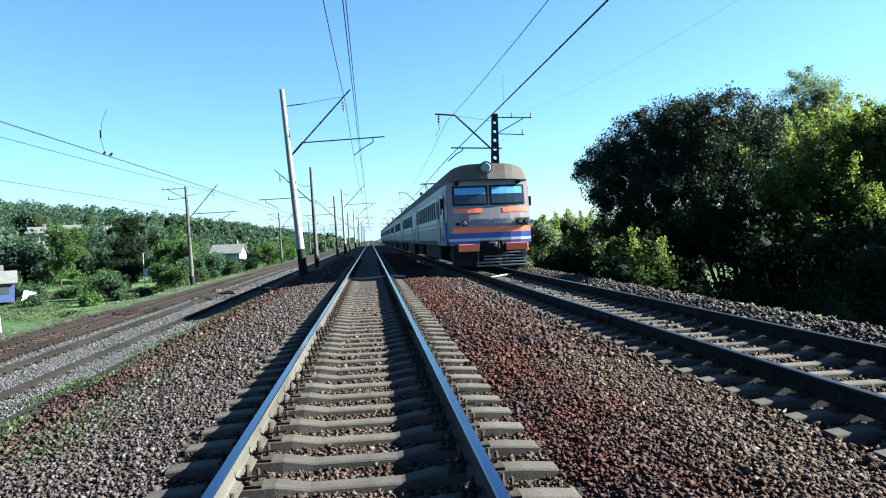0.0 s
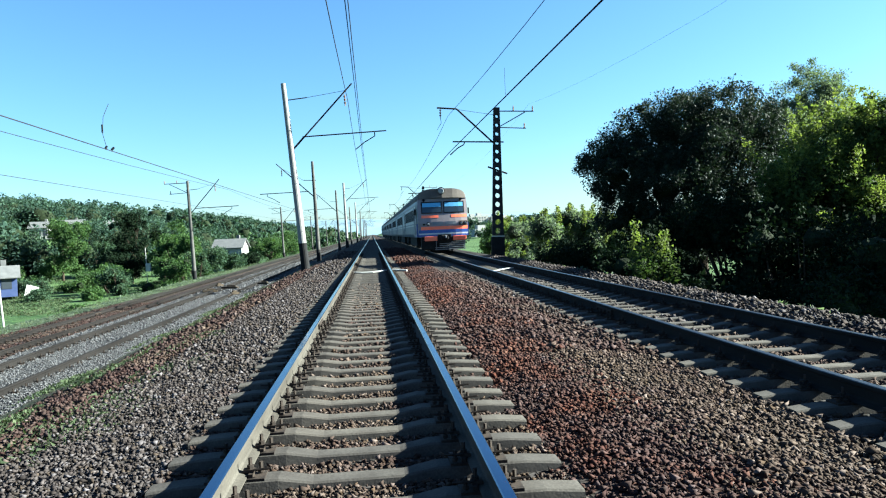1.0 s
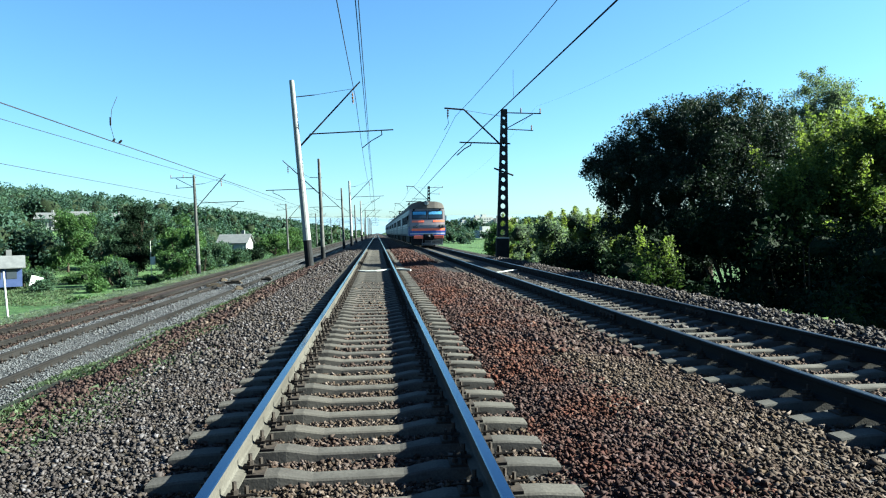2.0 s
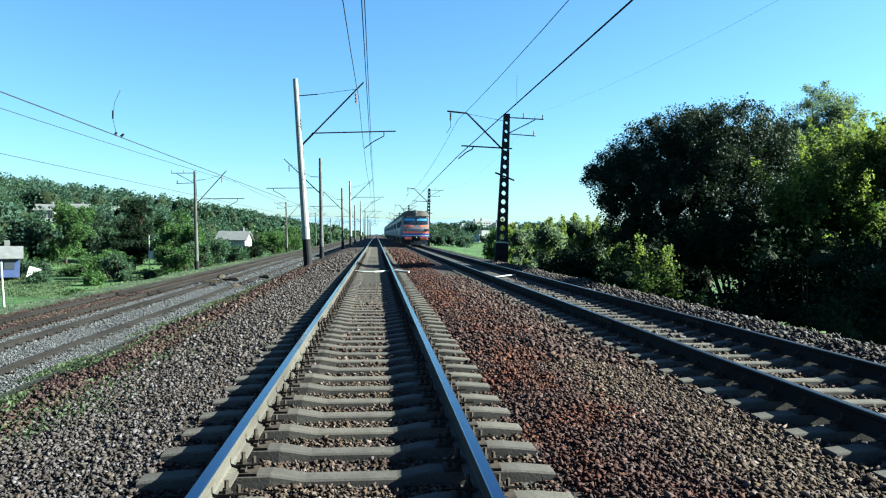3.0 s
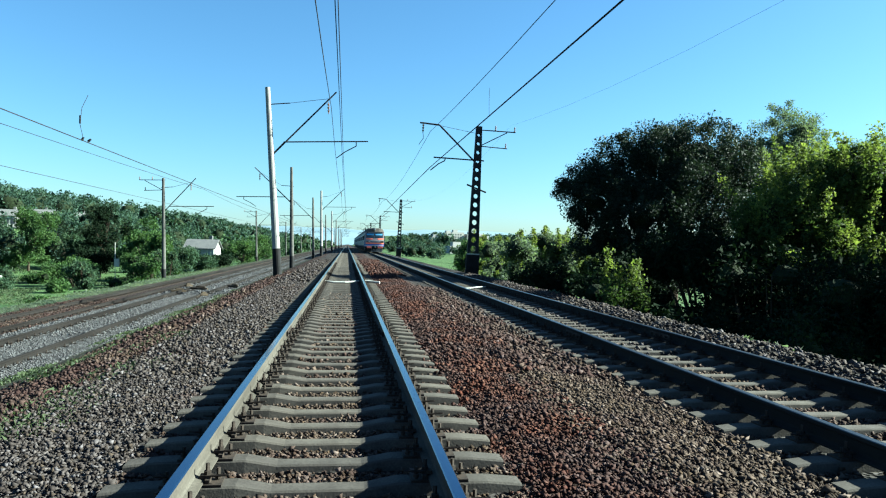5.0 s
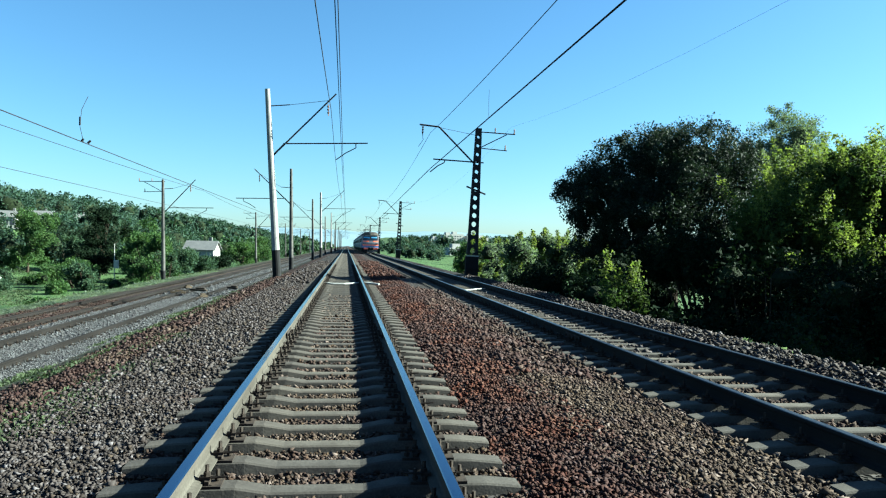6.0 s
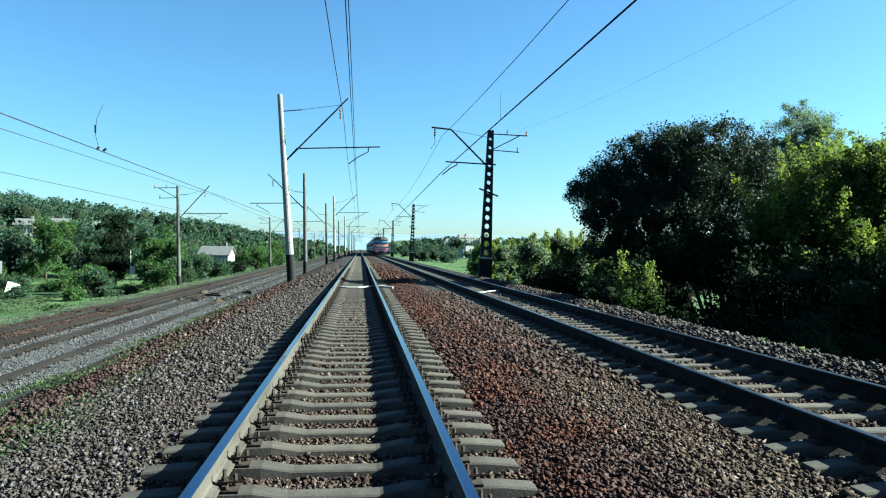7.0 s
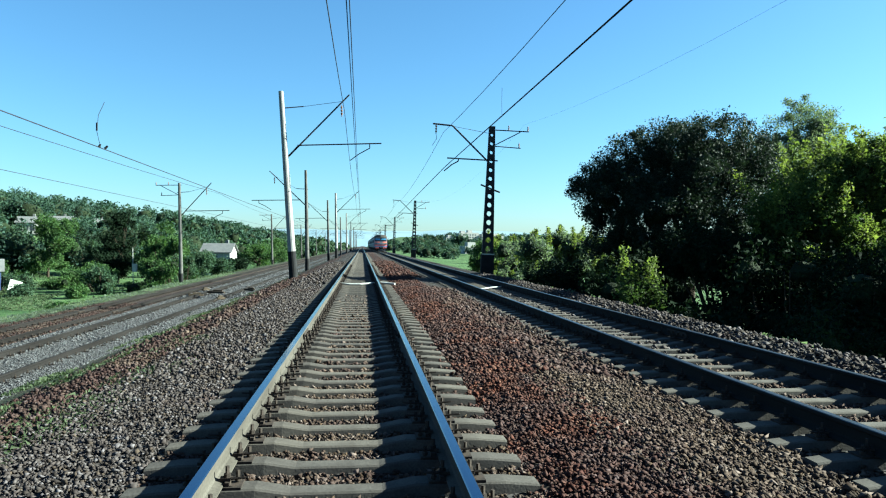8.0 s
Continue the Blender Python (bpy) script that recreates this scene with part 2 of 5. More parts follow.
# ---- the plan ----
RIGHT_X, RIGHT_Z = 4.94, -0.035          # centre line and rail top of the track on the right
LEFT_A_X, LEFT_A_Z = -7.95, -1.316        # the two lower tracks on the left
LEFT_B_X, LEFT_B_Z = -12.75, -1.87
STEP = 0.543                             # sleeper spacing
PROFILE = [(-4000, 0), (-900, 12), (-420, 26), (-190, 20), (-120, 10.5), (-75, -1.5), (-48, -5.0), (-24, -4.6), (-18.6, -2.6), (-16.0, -2.09), (-11.2, -2.07), (-10.2, -1.66), (-9.6, -1.51),
           (-6.5, -1.46), (-5.95, -1.33), (-5.0, -0.98), (-4.2, -0.665), (-3.6, -0.46), (-3.2, -0.365), (-2.7, -0.31), (-1.5, -0.26), (-1.3, -0.27), (-1.0, -0.275), (1.0, -0.275), (1.35, -0.27), (1.7, -0.22), (2.6, -0.20),
           (3.2, -0.28), (3.8, -0.315), (6.1, -0.315), (6.5, -0.26), (6.9, -0.17), (7.3, -0.20), (8.2, -0.75), (11.5, -3.0), (20, -4.6), (60, -6), (400, -8), (4000, -8)]


def height(x, y):
    for (x0, z0), (x1, z1) in zip(PROFILE, PROFILE[1:]):
        if x <= x1:
            z = z0 + (z1 - z0) * (x - x0) / (x1 - x0)
            break
    far = max(0.0, abs(x + 3) - 16)
    z += 0.02 * noise.noise((x * 1.7, y * 1.7, 0)) + min(far, 60) * 0.035 * noise.noise((x * 0.03, y * 0.03, 3))
    if y > 250 and x > 15:
        z += min(y - 250, 2200) * 0.018 * min(1.0, (x - 15) / 110)
    if x < -50:
        z += min(-x - 50, 150) * 0.05 * noise.noise((x * 0.012, y * 0.012, 7))
    return z


def axis(stops):
    out = []
    for a, b, n in stops:
        out += [a + (b - a) * i / n for i in range(n)]
    return out + [stops[-1][1]]


def build_ground():
    xs = axis([(-4000, -900, 4), (-900, -420, 6), (-420, -120, 20), (-120, -48, 12), (-48, -18, 12), (-18, -9.6, 16), (-9.6, -1.3, 40), (-1.3, 1.4, 10), (1.4, 8.2, 34), (8.2, 20, 12), (20, 60, 8), (60, 400, 10), (400, 4000, 6)])
    ys = axis([(-400, -20, 8), (-20, 2, 11), (2, 20, 90), (20, 60, 60), (60, 160, 30), (160, 600, 30), (600, 4800, 14)])
    nx = len(xs)
    verts = [(x, y, height(x, y)) for y in ys for x in xs]
    faces = [(j * nx + i, j * nx + i + 1, (j + 1) * nx + i + 1, (j + 1) * nx + i) for j in range(len(ys) - 1) for i in range(nx - 1)]
    ob = new("ground", mesh_of("ground", verts, faces, GROUND, smooth=True))
    return tagged(ob, "railway embankment of crushed stone with grassy verges and fields", "ground", kind="structure")


build_ground()

# ---- tracks ----
RAIL = [(-0.075, -0.18), (0.075, -0.18), (0.075, -0.168), (0.02, -0.15), (0.011, -0.135), (0.011, -0.052), (0.034, -0.04), (0.0375, -0.034), (0.0365, -0.008), (0.030, -0.0015),
        (-0.030, -0.0015), (-0.0365, -0.008), (-0.0375, -0.034), (-0.034, -0.04), (-0.011, -0.052), (-0.011, -0.135), (-0.02, -0.15), (-0.075, -0.168)]


def rail_mesh(y0, y1, side, top):
    verts, faces = extruded(RAIL, y0, y1, 1)
    slots = [1 if 8 <= i <= 10 else 0 for i in range(len(RAIL))] + [0, 0]
    return mesh_of("rail", verts, faces, [side, top], slots)


# concrete sleeper: 2.7 m, seats raised over a lower middle, tapered sides
SLEEPER_LINE = [(-1.35, -0.215), (-1.12, -0.192), (-0.52, -0.187), (-0.30, -0.226), (0.30, -0.226), (0.52, -0.187), (1.12, -0.192), (1.35, -0.215)]


def sleeper_mesh(mat):
    bm = bmesh.new()
    rings = []
    for x, z in SLEEPER_LINE:
        w = 0.085 if abs(x) < 0.4 else 0.092
        rings.append([bm.verts.new(c) for c in ((x, -w - 0.045, -0.42), (x, -w, z - 0.012), (x, -w + 0.014, z), (x, w - 0.014, z), (x, w, z - 0.012), (x, w + 0.045, -0.42))])
    for a, b in zip(rings, rings[1:]):
        for i in range(5):
            bm.faces.new((a[i], a[i + 1], b[i + 1], b[i]))
    bm.faces.new(rings[0][::-1])
    bm.faces.new(rings[-1])
    bmesh.ops.recalc_face_normals(bm, faces=bm.faces)
    me = bpy.data.meshes.new("sleeper")
    bm.to_mesh(me)
    bm.free()
    me.materials.append(mat)
    return me


def fastening_mesh():
    """Base plate with two clip bolts, two anchor bolts and bent clips at one rail seat."""
    bm = bmesh.new()
    box(bm, -0.19, 0.19, -0.085, 0.085, -0.195, -0.176)
    for s in (-1, 1):
        box(bm, s * 0.10 - 0.014, s * 0.10 + 0.014, -0.07, 0.07, -0.178, -0.150)
        box(bm, s * 0.082 - 0.035, s * 0.082 + 0.035, -0.028, 0.028, -0.152, -0.132)
        rod(bm, (s * 0.092, 0, -0.15), (s * 0.092, 0, -0.06), 0.013, seg=4)
        rod(bm, (s * 0.092, 0, -0.132), (s * 0.092, 0, -0.108), 0.024, seg=6)
        rod(bm, (s * 0.155, 0.035 * s, -0.18), (s * 0.155, 0.035 * s, -0.10), 0.013, seg=4)
        rod(bm, (s * 0.155, 0.035 * s, -0.168), (s * 0.155, 0.035 * s, -0.148), 0.023, seg=6)
        rod(bm, (s * 0.12, -0.03, -0.135), (s * 0.235, -0.06, -0.12), 0.010, 0.007, seg=4)
    me = bpy.data.meshes.new("rail_fastening")
    bm.to_mesh(me)
    bm.free()
    me.materials.append(RUST_DARK)
    return me


SLEEPER, TIMBER_SLEEPER, FASTENING = sleeper_mesh(CONCRETE), sleeper_mesh(TIMBER_DARK), fastening_mesh()


def track(name, label, cx, cz, y0, near, far, y_end, side, top, tie=None, tie_label="concrete"):
    """Rails, single sleepers from near to far, the rest of the sleepers joined."""
    tie = tie or SLEEPER
    root = tagged(new(name), label, "railway track", kind="structure")
    root.location = (cx, 0, cz)
    me = rail_mesh(y0, y_end, side, top)
    for s in (-1, 1):
        linked("rail", me, root, "steel rail with a polished running surface" if top != OLD_RAIL else "weathered dark rail", pose(s * 0.795, 0, 0))
    for s in (-1, 1):
        for yj in (12.3, 37.3):
            for e in (-1, 1):
                bm = bmesh.new()
                box(bm, s * 0.795 + e * 0.028 - 0.012, s * 0.795 + e * 0.028 + 0.012, yj - 0.4, yj + 0.4, -0.14, -0.055, 0.005)
                for k in range(4):
                    rod(bm, (s * 0.795 + e * 0.03, yj - 0.3 + 0.2 * k, -0.1), (s * 0.795 + e * 0.075, yj - 0.3 + 0.2 * k, -0.1), 0.02, seg=6)
                part("fishplate", bm, RUST_DARK, root, "rusty bolted joint plate")
    rng = random.Random(int(cx * 10) + 50)
    y = near
    while y < far:
        sl = linked("sleeper", tie, root, "", pose(rng.uniform(-0.012, 0.012), y + rng.uniform(-0.012, 0.012), rng.uniform(-0.006, 0.003), 0, 0, rng.uniform(-0.5, 0.5)))
        for s in (-1, 1):
            linked("rail_fastening", FASTENING, sl, "", pose(s * 0.795, 0, 0))
        y += STEP
    verts, faces = [], []
    sv, sf = [v.co.copy() for v in tie.vertices], [tuple(p.vertices) for p in tie.polygons]
    fv, ff = [v.co.copy() for v in FASTENING.vertices], [tuple(p.vertices) for p in FASTENING.polygons]
    slots = []
    while y < min(y_end, far + 110):
        for vs, fs, ox, slot in ((sv, sf, 0, 0), (fv, ff, -0.795, 1), (fv, ff, 0.795, 1)):
            if slot and y > far + 8:
                continue
            n = len(verts)
            verts += [(v.x + ox, v.y + y, v.z) for v in vs]
            faces += [tuple(i + n for i in f) for f in fs]
            slots += [slot] * len(fs)
        y += STEP
    rest = linked("far_sleepers", mesh_of("far_sleepers", verts, faces, [tie.materials[0], RUST_DARK], slots), root, "row of " + tie_label + " sleepers with rusty fastenings")
    rest["kind"] = "stuff"
    return root


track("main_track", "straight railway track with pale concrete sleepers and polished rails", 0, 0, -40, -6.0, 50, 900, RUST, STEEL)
track("right_track", "railway track with concrete sleepers beside the embankment edge", RIGHT_X, RIGHT_Z, -40, -4.0, 46, 900, RUST_SHADED, DULL_STEEL)
track("left_track", "disused-looking track with brown rails in pale gravel", LEFT_A_X, LEFT_A_Z, -40, 8.0, 50, 700, OLD_RAIL, OLD_RAIL, TIMBER_SLEEPER, "dark timber")
track("outer_left_track", "brown-railed track beside the grassy slope", LEFT_B_X, LEFT_B_Z, -40, 14.0, 60, 700, OLD_RAIL, OLD_RAIL, TIMBER_SLEEPER, "dark timber")


# ---- ballast ----
CHIP = (np.array([(1.05, 0.1, -0.3), (-0.7, 0.85, -0.5), (-0.6, -0.95, -0.15), (0.2, 0.15, 0.85), (-0.1, -0.1, -0.85)]),
        np.array([(0, 1, 3), (1, 2, 3), (2, 0, 3), (1, 0, 4), (2, 1, 4), (0, 2, 4)]))


def turns(rng, n):
    q = rng.normal(size=(n, 4))
    q /= np.linalg.norm(q, axis=1)[:, None]
    w, x, y, z = q.T
    return np.stack([np.stack([1 - 2 * (y * y + z * z), 2 * (x * y - z * w), 2 * (x * z + y * w)], -1),
                     np.stack([2 * (x * y + z * w), 1 - 2 * (x * x + z * z), 2 * (y * z - x * w)], -1),
                     np.stack([2 * (x * z - y * w), 2 * (y * z + x * w), 1 - 2 * (x * x + y * y)], -1)], 1)


def settled(rng, n, tilt):
    """Turns about the upright with a random lean."""
    a, l = rng.uniform(0, 6.2832, n), rng.normal(size=n) * tilt
    rz, rx = np.zeros((n, 3, 3)), np.zeros((n, 3, 3))
    rz[:, 0, 0], rz[:, 0, 1], rz[:, 1, 0], rz[:, 1, 1], rz[:, 2, 2] = np.cos(a), -np.sin(a), np.sin(a), np.cos(a), 1
    rx[:, 0, 0], rx[:, 1, 1], rx[:, 1, 2], rx[:, 2, 1], rx[:, 2, 2] = 1, np.cos(l), -np.sin(l), np.sin(l), np.cos(l)
    return rz @ rx


def cloud_mesh(name, base, tris, centres, sizes, rng, mat, jitter=0.25, squash=(1.0, 0.8, 0.65), tilt=None):
    """Many small rigid pieces in one mesh: each a turned, uneven copy of the base."""
    n, k, f = len(centres), len(base), tris.shape[1]
    v = base[None] * np.array(squash) * (1 + jitter * rng.normal(size=(n, k, 1)))
    v = np.einsum("nij,nkj->nki", turns(rng, n) if tilt is None else settled(rng, n, tilt), v) * np.asarray(sizes)[:, None, None] + centres[:, None]
    t = (tris[None] + (np.arange(n) * k)[:, None, None]).reshape(-1)
    me = bpy.data.meshes.new(name)
    me.vertices.add(n * k)
    me.vertices.foreach_set("co", v.reshape(-1).astype(np.float32))
    me.loops.add(len(t))
    me.loops.foreach_set("vertex_index", t.astype(np.int32))
    me.polygons.add(len(t) // f)
    me.polygons.foreach_set("loop_start", np.arange(0, len(t), f, dtype=np.int32))
    me.polygons.foreach_set("loop_total", np.full(len(t) // f, f, dtype=np.int32))
    me.materials.append(mat)
    me.update(calc_edges=True)
    return me


def stones(label, mat, x0, x1, y0, y1, per_m2, size, seed, base=CHIP, lift=0.3):
    rng = np.random.default_rng(seed)
    n = int((x1 - x0) * (y1 - y0) * per_m2)
    x, y = rng.uniform(x0, x1, n), rng.uniform(y0, y1, n)
    # ragged borders, and bare seats under the sleepers' tops
    edge = np.minimum(x - x0, x1 - x) + 0.25 * np.sin(y * 1.3 + seed) + rng.normal(size=n) * 0.2
    keep = edge > -0.05
    for cx in (0.0, RIGHT_X):
        on = (np.abs(x - cx) < 1.33)
        near = -6.0 if cx == 0 else -4.0
        off = np.abs((y - near + STEP / 2) % STEP - STEP / 2) < 0.125
        keep &= ~(on & off)
        keep &= ~(np.abs(np.abs(x - cx) - 0.795) < 0.11)
    x, y = x[keep], y[keep]
    s = size * rng.lognormal(0, 0.28, len(x))
    z = np.array([height(a, b) for a, b in zip(x, y)]) + lift * s + rng.uniform(-0.5, 0.9, len(x)) * s
    me = cloud_mesh("ballast", *base, np.stack([x, y, z], 1), np.minimum(s, size * 1.7), rng, mat, 0.26, (1.3, 0.95, 0.8), 0.95)
    return tagged(new("ballast", me), label, "gravel", kind="stuff")


stones("brown-grey crushed stone ballast between the sleepers", STONE_TAN, -1.35, 1.35, 3.0, 9.0, 1800, 0.0155, 1)
stones("brown-grey crushed stone ballast between the sleepers", STONE_TAN, -1.35, 1.35, 9.0, 24, 520, 0.024, 2)
stones("tan and grey crushed stone of the embankment shoulder", STONE_GREY, -2.9, -1.25, 3.6, 9.0, 1900, 0.0155, 3)
stones("tan and grey crushed stone of the embankment shoulder", STONE_GREY, -2.8, -1.25, 9.0, 30, 560, 0.0235, 4)
stones("rusty dark crushed stone along the shoulder's foot", STONE_BROWN, -4.7, -2.8, 6, 14, 780, 0.0205, 5)
stones("rusty dark crushed stone along the shoulder's foot", STONE_BROWN, -4.7, -2.8, 14, 44, 210, 0.033, 25)
stones("rust-brown crushed stone ballast between two tracks", STONE_RED, 1.25, 2.45, 3.0, 9.0, 1700, 0.0168, 6)
stones("rust-brown crushed stone ballast between two tracks", STONE_RED, 1.25, 2.7, 9.0, 38, 480, 0.0255, 7)
stones("dark crushed stone ballast of the neighbouring track", STONE_TAN, 2.1, 3.7, 3.0, 9.0, 1500, 0.0172, 18)
stones("dark crushed stone ballast of the neighbouring track", STONE_TAN, 3.4, 6.2, 4.0, 10, 800, 0.024, 8)
stones("dark crushed stone ballast of the neighbouring track", STONE_BROWN, 2.3, 4.0, 9, 28, 260, 0.033, 19)
stones("dark crushed stone ballast of the neighbouring track", STONE_GREY, 3.4, 6.2, 10, 28, 220, 0.036, 9)
stones("coarse ballast of the shoulder farther along", STONE_GREY, -2.9, -1.25, 30, 72, 60, 0.05, 21)
stones("rusty ballast between the tracks farther along", STONE_RED, 1.25, 3.3, 38, 76, 60, 0.052, 22)
stones("sunlit crushed stone along the embankment's edge", STONE_GREY, 6.0, 7.7, 6, 40, 260, 0.034, 10)
stones("pale grey gravel of the lower tracks", STONE_PALE, -9.9, -6.0, 9, 22, 420, 0.017, 11)
stones("pale grey gravel of the lower tracks", STONE_PALE, -11.2, -6.0, 22, 40, 120, 0.026, 14)
stones("brown weathered ballast of the outer lower track", STONE_BROWN, -15.0, -10.9, 17, 44, 110, 0.030, 12)
stones("pale gravel of the lower tracks farther along", STONE_PALE, -11.0, -6.2, 40, 84, 22, 0.042, 13)


# ---- masts ----
def insulator(parent, a, b, r=0.05):
    """A ribbed insulator on the arm that carries it."""
    bm = bmesh.new()
    a, b = Vector(a), Vector(b)
    rod(bm, a, b, r * 0.4, seg=6)
    for i in range(3):
        p, q = a.lerp(b, 0.15 + 0.27 * i), a.lerp(b, 0.32 + 0.27 * i)
        rod(bm, p, q, r, r * 0.5, seg=8)
    return part("insulator", bm, PORCELAIN, parent, "brown ribbed insulator")


def concrete_mast(label, x, y, z, tall, lean, arm, reach, mat, r0=0.21, r1=0.13, band=1.45, yard=False, swing=0.0):
    """Round tapered mast with a bracket towards arm (-1 or 1); reach: metres to the wire."""
    root = tagged(new("catenary_mast"), label, "catenary mast", "masts along the tracks")
    root.matrix_basis = pose(x, y, z, 0, lean, 0)
    bm = bmesh.new()
    rod(bm, (0, 0, -0.8), (0, 0, tall), r0 + 0.02, r1, seg=16)
    part("pole", bm, mat, root, smooth=False)
    bm = bmesh.new()
    rod(bm, (0, 0, -0.6), (0, 0, band), r0 + 0.035, r0 + 0.01, seg=16)
    part("base_band", bm, BLACK_BAND, root, "black bitumen-coated foot")
    a = arm
    # bracket strut, stay rod, registration arm
    bm = bmesh.new()
    rod(bm, (a * -0.1, 0, 6.52), (a * (reach + 0.1), 0, 9.9), 0.045, 0.04, seg=6)
    bracket = part("bracket", bm, DARK_STEEL, root, "dark steel bracket strut")
    bm = bmesh.new()
    rod(bm, (a * -0.2, 0, tall - 0.92), (a * 0.9, 0, tall - 0.85), 0.03, seg=5)
    rod(bm, (a * 0.9, 0, tall - 0.85), (a * (reach - 0.2), 0, 9.55), 0.012, seg=4)
    part("stay_rod", bm, DARK_STEEL, root)
    bm = bmesh.new()
    rod(bm, (a * 0.5, 0, 7.2), (a * (reach + 1.75), 0, 7.2), 0.035, seg=6)
    rod(bm, (a * -0.1, 0, 6.55), (a * 0.55, 0, 7.2), 0.03, seg=5)
    reg = part("registration_arm", bm, DARK_STEEL, root)
    bm = bmesh.new()
    tube(bm, [(a * (reach + 1.1), 0, 7.18), (a * (reach + 1.1), 0, 6.95), (a * (reach + 0.5), 0, 6.65), (a * reach, 0, 6.3)], 0.028)
    part("steady_arm", bm, DARK_STEEL, reg)
    insulator(bracket, (a * (reach - 0.35), 0, 9.35), (a * (reach - 0.35), 0, 8.7), 0.07)
    if yard:
        feeder_yard(root, tall, -a, 0.0)
    for ob in root.children:
        if not ob.name.startswith(("pole", "base_band")):
            ob.matrix_basis = pose(0, 0, 0 if arm > 0 else -0.85, 0, swing, 0)
    return root


def feeder_yard(root, tall, s, drop):
    """Cross-arms with pin insulators on the field side."""
    bm = bmesh.new()
    rod(bm, (-s * 0.2, 0, tall - 0.2 - drop), (s * 2.2, 0, tall - 0.2 - drop), 0.035, seg=5)
    rod(bm, (s * 0.1, 0, tall - 1.15 - drop), (s * 1.7, 0, tall - 0.25 - drop), 0.03, seg=5)
    rod(bm, (s * 0.1, 0, tall - 1.15 - drop), (s * 1.75, 0, tall - 1.2 - drop), 0.03, seg=5)
    yard = part("cross_arm", bm, DARK_STEEL, root, "steel cross-arm with pin insulators")
    for d, h in ((1.0, -0.2), (2.15, -0.2), (1.65, -1.2)):
        insulator(yard, (s * d, 0, tall + h - drop), (s * d, 0, tall + h + 0.32 - drop), 0.06)


def perforated_mast(label, x, y, z, tall, lean):
    """Flat dark mast with a row of round holes through its web."""
    root = tagged(new("catenary_mast"), label, "catenary mast", "masts along the tracks")
    root.matrix_basis = pose(x, y, z, 0, lean, 0)
    bm = bmesh.new()
    d, cells, z0 = 0.14, 14, 1.35
    def width(h):
        return 0.36 - 0.19 * h / tall
    box(bm, -0.37, 0.37, -d - 0.01, d + 0.01, -0.8, z0 - 0.02)
    ch = (tall - 0.25 - z0) / cells
    for c in range(cells):
        h0, h1 = z0 + c * ch, z0 + (c + 1) * ch
        hm, r = (h0 + h1) / 2, min(width((h0 + h1) / 2) * 0.54, ch * 0.36)
        outer, inner = [], []
        for i in range(16):
            an = 2 * math.pi * i / 16
            ux, uz = math.cos(an), math.sin(an)
            k = 1 / max(abs(ux), abs(uz))
            oh = hm + uz * k * ch / 2
            outer.append((ux * k * width(oh), oh))
            inner.append((ux * r, hm + uz * r))
        rows = [[bm.verts.new((px, yy, pz)) for px, pz in ring] for ring, yy in ((outer, -d), (inner, -d), (inner, d), (outer, d))]
        for k, (a, b) in enumerate(zip(rows, rows[1:] + rows[:1])):
            for i in range(16):
                if k < 3 or i in (14, 15, 0, 1, 6, 7, 8, 9):
                    bm.faces.new((a[i], a[(i + 1) % 16], b[(i + 1) % 16], b[i]))
    bmesh.ops.remove_doubles(bm, verts=bm.verts, dist=0.002)
    box(bm, -width(tall), width(tall), -d, d, tall - 0.25, tall)
    bmesh.ops.recalc_face_normals(bm, faces=bm.faces)
    part("pole", bm, DARK_STEEL, root, "dark mast web pierced by round holes")
    bm = bmesh.new()
    box(bm, -0.38, 0.38, -d - 0.04, d + 0.04, -0.6, 1.25, 0.01)
    part("base_block", bm, BLACK_BAND, root)
    bm = bmesh.new()
    rod(bm, (-0.2, 0, 6.75), (-2.35, 0, 8.72), 0.05, seg=6)
    rod(bm, (-2.35, 0, 8.72), (-3.5, 0, 8.78), 0.05, seg=6)
    bracket = part("bracket", bm, DARK_STEEL, root, "bent dark steel bracket")
    bm = bmesh.new()
    rod(bm, (0.1, 0, tall - 0.45), (-2.4, 0, 8.7), 0.012, seg=4)
    part("stay_rod", bm, DARK_STEEL, root)
    bm = bmesh.new()
    rod(bm, (0.9 - 0.5, 0, 6.8), (-2.6, 0, 6.82), 0.04, seg=6)
    reg = part("registration_arm", bm, DARK_STEEL, root)
    bm = bmesh.new()
    tube(bm, [(-1.9, 0, 6.8), (-1.95, 0, 6.65), (-2.3, 0, 6.45), (-2.75, 0, 6.05)], 0.035)
    part("steady_arm", bm, DARK_STEEL, reg)
    bm = bmesh.new()
    rod(bm, (-0.55, 0, 5.35), (0.6, 0, 4.95), 0.05, seg=6)
    part("cross_piece", bm, DARK_STEEL, root)
    feeder_yard(root, tall, 1, 0.0)
    insulator(bracket, (-3.3, 0, 8.75), (-3.3, 0, 8.2), 0.07)
    bm = bmesh.new()
    tube(bm, [(-3.3, 0, 8.2), (-3.25, 0, 7.9), (-3.5, 0, 7.5)], 0.015)
    part("jumper", bm, WIRE, bracket)
    bm = bmesh.new()
    box(bm, -0.37, 0.37, -d - 0.05, -d - 0.02, 1.25, 1.32)
    part("pale_band", bm, CABLE, root, "thin pale painted band")
    return root


